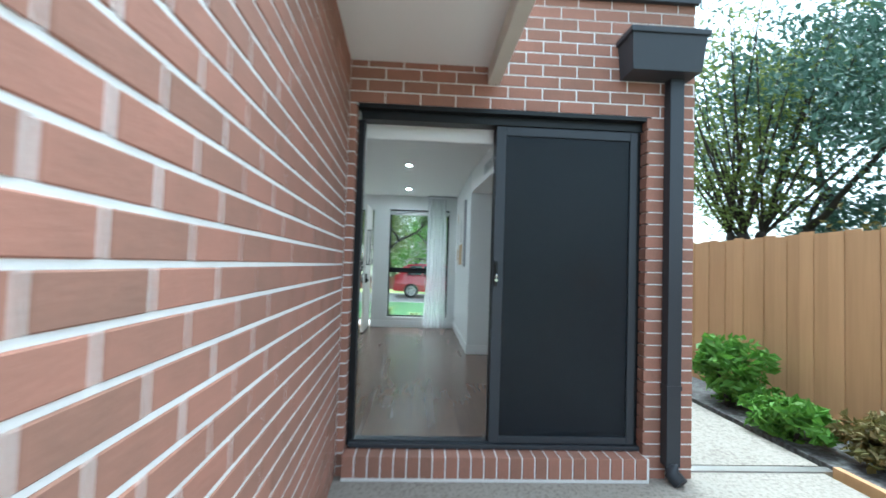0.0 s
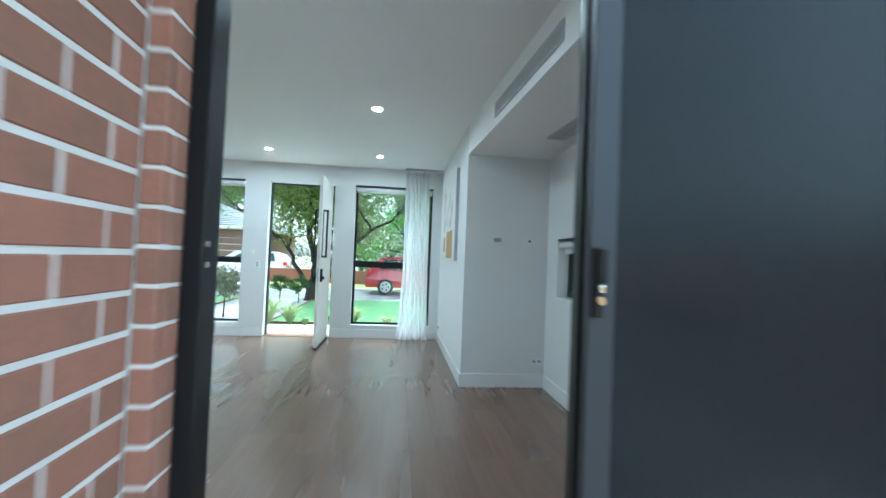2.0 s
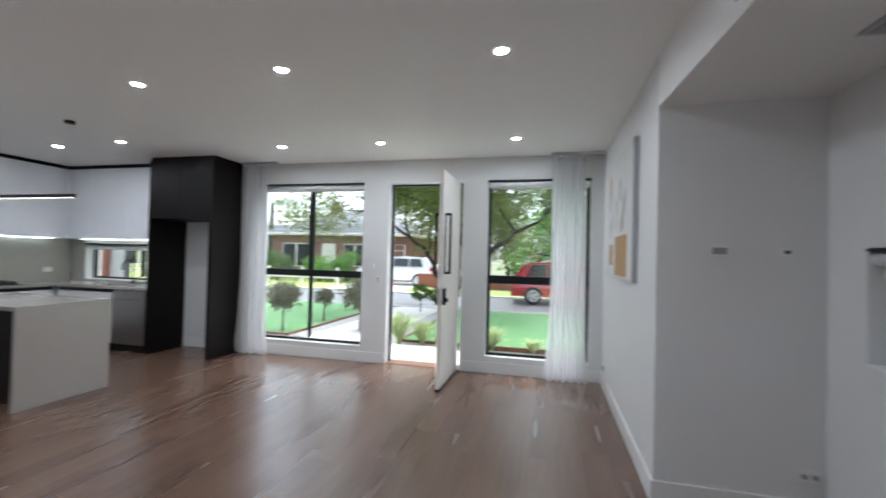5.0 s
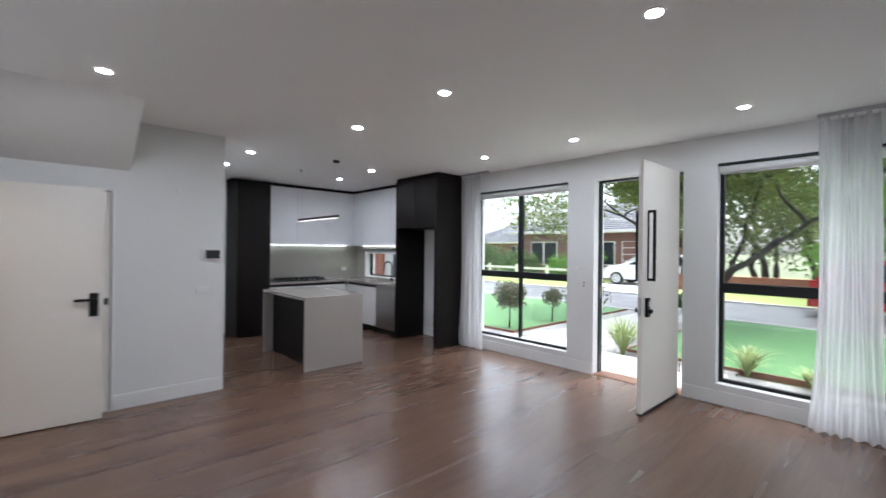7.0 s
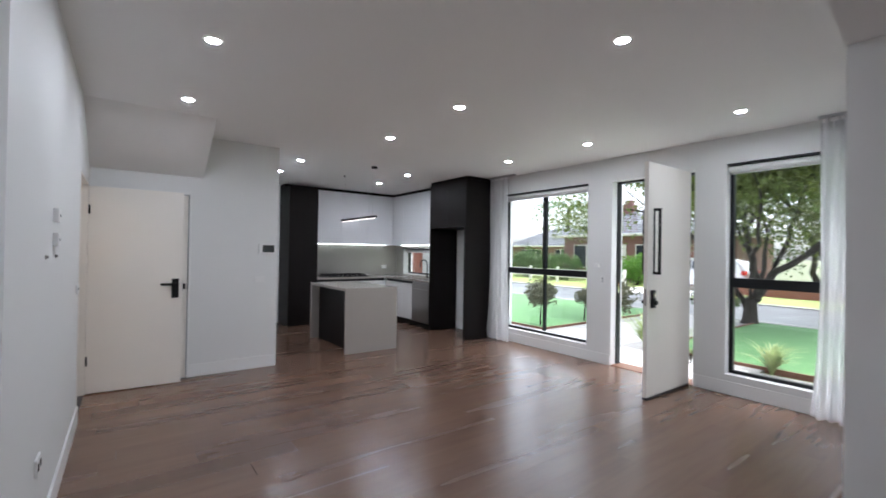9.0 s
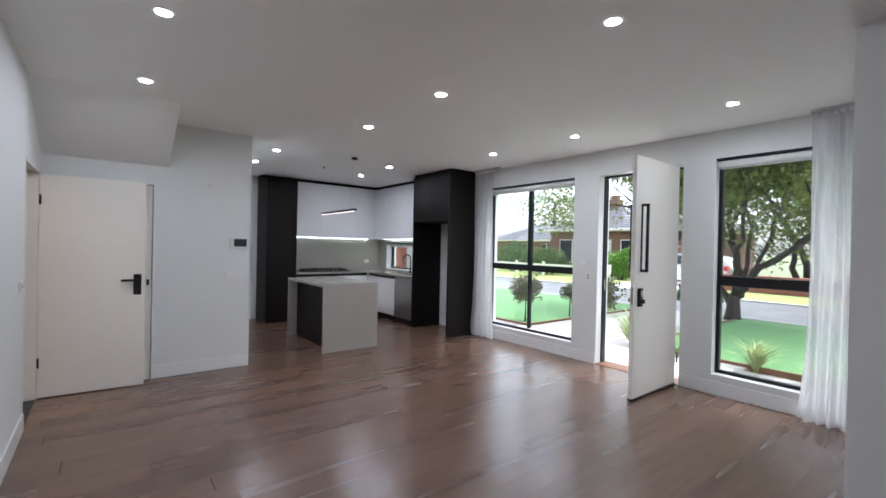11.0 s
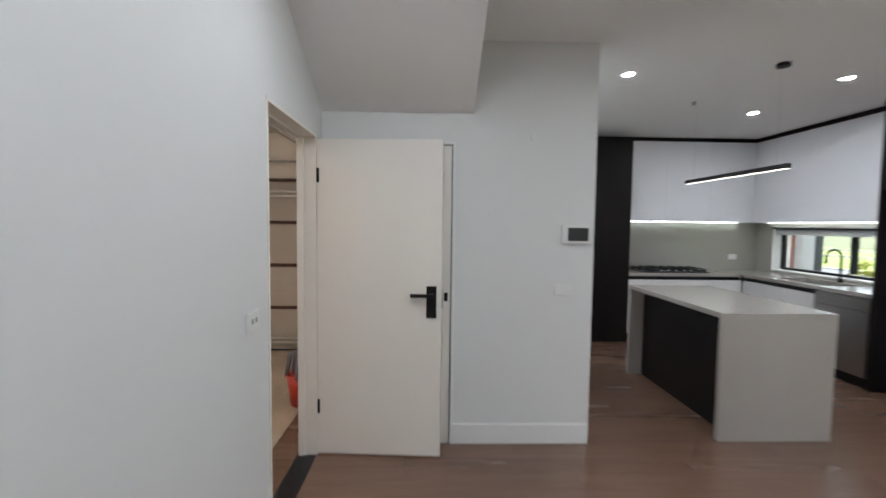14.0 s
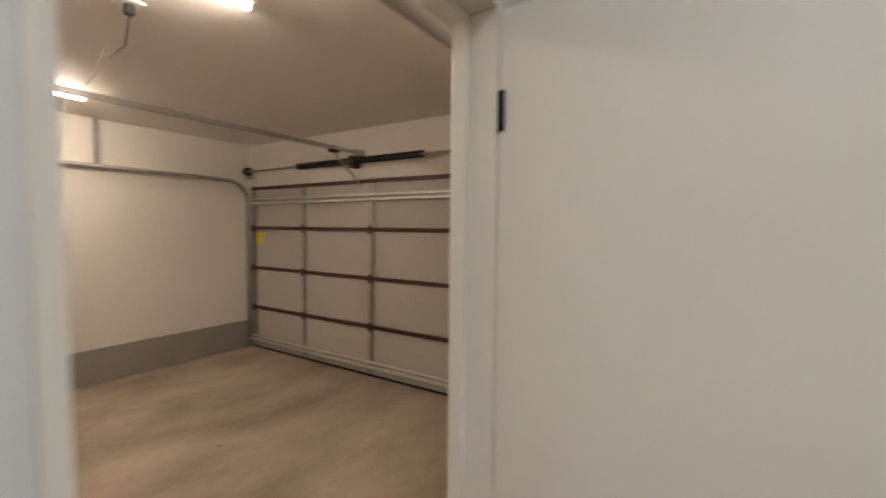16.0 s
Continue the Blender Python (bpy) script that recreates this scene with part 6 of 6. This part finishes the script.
def car(x, y, z, length, paint, label, head):
    """A hatchback along x; head = 1 faces +x."""
    t = thing("car", (x, y, z), label, "car")
    prof = [(-0.5, 0.3), (-0.495, 0.62), (-0.475, 0.92), (-0.40, 1.36), (-0.34, 1.47), (-0.1, 1.52), (0.1, 1.46), (0.27, 1.02), (0.42, 0.9), (0.48, 0.74), (0.5, 0.5), (0.49, 0.3)]
    bm = bmesh.new()
    rows = []
    for hw, inset in ((-0.86, 1), (-0.9, 0), (0.9, 0), (0.86, 1)):
        rows.append([bm.verts.new((x + head * u * length, y + (hw * (1 if v < 0.95 else 0.8)), z + v - (0.02 if inset else 0))) for u, v in prof])
    for a, b in zip(rows, rows[1:]):
        for i in range(len(prof) - 1):
            bm.faces.new((a[i], a[i + 1], b[i + 1], b[i])).smooth = True
    bm.faces.new(rows[0][::-1]), bm.faces.new(rows[-1])
    part("body", bm, M[paint], t)
    for sy in (-1, 1):
        for u0, u1 in ((-0.36, -0.2), (-0.18, 0.0), (0.02, 0.2)):
            bm = bmesh.new()
            top = lambda u: 1.4 if u < 0.05 else 1.4 - (u - 0.05) * 2.2
            vs = [(u0, 1.0), (u1, 1.0), (u1 - (0.0 if u1 < 0.1 else 0.05), top(u1)), (u0 + (0.03 if u0 < -0.3 else 0), top(u0))]
            yy = lambda v: y + sy * (0.87 - 0.32 * (v - 0.95) / 0.5)
            a = [bm.verts.new((x + head * u * length, y + sy * 0.725 + sy * (0.16 if v < 1.1 else 0.005), z + v)) for u, v in vs]
            b = [bm.verts.new((x + head * u * length, y + sy * 0.6, z + v)) for u, v in vs]
            bm.faces.new(a), bm.faces.new(b[::-1])
            for i in range(4):
                bm.faces.new((a[i], a[(i + 1) % 4], b[(i + 1) % 4], b[i]))
            part("side_window", bm, M["carglass"], t)
        for u in (-0.31, 0.32):
            wh = cyl("wheel", (x + head * u * length, y + sy * 0.74, z + 0.31), (x + head * u * length, y + sy * 0.925, z + 0.31), 0.31, M["tyre"], t, seg=28)
            cyl("rim", (x + head * u * length, y + sy * 0.925, z + 0.31), (x + head * u * length, y + sy * 0.935, z + 0.31), 0.21, M["alloy"], wh, seg=24)
            for k in range(5):
                a = k * 2 * math.pi / 5
                bm = bmesh.new()
                add_box(bm, (x + head * u * length + 0.12 * math.cos(a) - 0.03, y + sy * 0.934, z + 0.31 + 0.12 * math.sin(a) - 0.03), (x + head * u * length + 0.12 * math.cos(a) + 0.03, y + sy * 0.94, z + 0.31 + 0.12 * math.sin(a) + 0.03))
                part("vent_hole", bm, M["tyre"], wh)
        box("taillight", (x - head * length * 0.49, y + sy * 0.62, z + 0.8), (x - head * length * 0.455, y + sy * 0.905, z + 0.98), M["taillight"], t, bevel=0.01)
        box("headlight", (x + head * length * 0.45, y + sy * 0.6, z + 0.66), (x + head * length * 0.486, y + sy * 0.905, z + 0.8), M["alloy"], t, bevel=0.01)
        box("door_handle", (x - head * 0.35, y + sy * 0.9, z + 0.86), (x - head * 0.18, y + sy * 0.92, z + 0.9), M[paint], t, bevel=0.005)
        box("mirror", (x + head * length * 0.17, y + sy * 0.9, z + 0.98), (x + head * length * 0.21, y + sy * 1.05, z + 1.1), M[paint], t, bevel=0.02)
    return t


car(1.2, 19.9, -0.15, 4.1, "carpaint", "red hatchback car parked on the wet street", 1)
car(-7.4, 25.6, -0.1, 4.3, "whitecar", "white car parked on the driveway across the street", -1)


# ---- pieces: bricks, palings and planks ----
BL, BH, JT = 0.2385, 0.073, 0.013


def brick_mesh(size, name):
    bm = bmesh.new()
    add_box(bm, (0, 0, 0), size)
    bmesh.ops.bevel(bm, geom=list(bm.edges), offset=0.003, segments=1, affect="EDGES")
    return mesh_of(bm, name, M["brick"])


def courses(parent, axis, face, out, a0, a1, z0, z1, holes, near, lead=0.0, bh=BH, jt=JT):
    """Stretcher bond over a wall face. near(u, z): whether a brick is an object of its own."""
    depth = 0.04
    cache, far_v, far_f = {}, [], []
    j = 0
    rng = random.Random(int(abs(face) * 1000))
    z = z0
    while z + bh <= z1 + 0.001:
        u = a0 + lead - ((BL + jt) / 2 if j % 2 else 0.0)
        while u < a1:
            s, e = max(u, a0), min(u + BL, a1)
            for h0, h1, hz0, hz1 in holes:
                if hz0 < z + bh / 2 < hz1 and s < h1 and e > h0:
                    if s < h0:
                        e = min(e, h0)
                    elif e > h1:
                        s = max(s, h1)
                    else:
                        s = e
            if e - s > 0.01:
                wob = rng.uniform(-0.0012, 0.0012)
                if near((s + e) / 2, z):
                    key = round(e - s, 3)
                    if key not in cache:
                        cache[key] = brick_mesh((key, depth, bh) if axis == "x" else (depth, key, bh), "brick")
                    ob = new("brick", cache[key])
                    ob.parent = parent
                    if axis == "x":
                        ob.location = (s, face + wob if out < 0 else face - depth + wob, z)
                    else:
                        ob.location = (face - depth + wob if out > 0 else face + wob, s, z)
                else:
                    k = len(far_v)
                    lo, hi = (face, face + depth) if out < 0 else (face - depth, face)
                    for aa in (s, e):
                        for cc in (lo, hi):
                            for zz in (z, z + bh):
                                far_v.append((aa, cc + wob, zz) if axis == "x" else (cc + wob, aa, zz))
                    far_f += [tuple(k + i for i in q) for q in ((0, 1, 3, 2), (4, 6, 7, 5), (0, 4, 5, 1), (2, 3, 7, 6), (0, 2, 6, 4), (1, 5, 7, 3))]
            u += BL + jt
        z += bh + jt
        j += 1
    if far_v:
        me = bpy.data.meshes.new("brickwork")
        me.from_pydata(far_v, [], far_f)
        me.materials.append(M["brick_far"])
        bmx = bmesh.new()
        bmx.from_mesh(me)
        bmesh.ops.recalc_face_normals(bmx, faces=bmx.faces)
        bmx.to_mesh(me)
        bmx.free()
        ob = new("brickwork", me)
        ob.parent = parent
        tagged(ob, kind="stuff")


Z0 = 0.02 - 4 * 0.086
wall_a, wall_b, wall_c = (bpy.data.objects[n] for n in ("wall_garage_brick", "wall_yard_brick", "wall_side_brick"))
courses(wall_a, "y", SIDE, 1, GS - 1.0, FACE, Z0 + 0.086 * 2 - 0.012, 3.29, [], lambda u, z: 0.6 < u < 3.2 and 0.3 < z < 2.5, 0.012 - (BL + JT))
courses(wall_b, "x", FACE, -1, SIDE + 0.002, -0.155, Z0 + 0.086 * 2, 2.42, [], lambda u, z: True, 0.0, 0.0765, 0.0095)
pier = [brick_mesh((w, 0.04, 0.0765), "brick") for w in (0.165, 0.181)]
for i in range(30):
    for x, me in zip((1.925, 2.099), pier):
        ob = new("brick", me)
        ob.parent = wall_b
        ob.location = (x, FACE, Z0 + 0.086 * (2 + i))
courses(wall_b, "x", FACE, -1, SIDE + 0.002, 2.28, Z0 + 0.086 * 32, 3.29, [], lambda u, z: z < 3.0, 0.0, 0.0765, 0.0095)
courses(wall_c, "y", 2.28, 1, 3.13, 9.37, Z0 + 0.086 * 2, 3.29, [(3.92, 6.28, 0.94, 1.58)], lambda u, z: 5.9 < u < 6.6 and 0.6 < z < 1.8)
wall_a.matrix_basis = Matrix.Translation((SIDE, FACE, 0)) @ Matrix.Rotation(radians(2.4), 4, "Z") @ Matrix.Translation((-SIDE, -FACE, 0))
# brick reveals beside the door and the sill on edge
rv = brick_mesh((0.03, 0.07, 0.0765), "brick")
for i in range(28):
    for x in (-0.183, 1.9255):
        ob = new("brick", rv)
        ob.parent = wall_b
        ob.location = (x, FACE + 0.041, Z0 + 0.086 * (4 + i))
sl = brick_mesh((0.0775, 0.2, 0.14), "brick")
slab("trim_brick_sill", (-0.15, 3.055, -0.16), (1.936, 3.24, 0.024), M["mortar"], "brick on edge door sill", "sill")
for i in range(24):
    ob = new("brick", sl)
    ob.parent = bpy.data.objects["trim_brick_sill"]
    ob.location = (-0.15 + 0.0866 * i, 3.05, -0.112)

# floor planks
PW, PL = 0.19, 1.82
fl = bpy.data.objects["floor"]
plank_cache = {}


def plank_mesh(lx, ly):
    key = (round(lx, 3), round(ly, 3))
    if key not in plank_cache:
        bm = bmesh.new()
        add_box(bm, (0.0002, 0.0002, -0.0135), (lx - 0.0002, ly - 0.0002, 0.0))
        plank_cache[key] = mesh_of(bm, "plank", M["plank"])
    return plank_cache[key]


rng = random.Random(9)
x = -7.3
while x < NICHE - 0.01:
    lx = min(PW, NICHE - x)
    y = 3.335 - rng.uniform(0, PL)
    while y < NORTH:
        s, e = max(y, 3.335), min(y + PL, NORTH)
        if e - s > 0.02:
            ob = new("plank", plank_mesh(lx, round(e - s, 2)))
            ob.parent = fl
            ob.location = (x, s, 0.0)
        y += PL
    x += PW
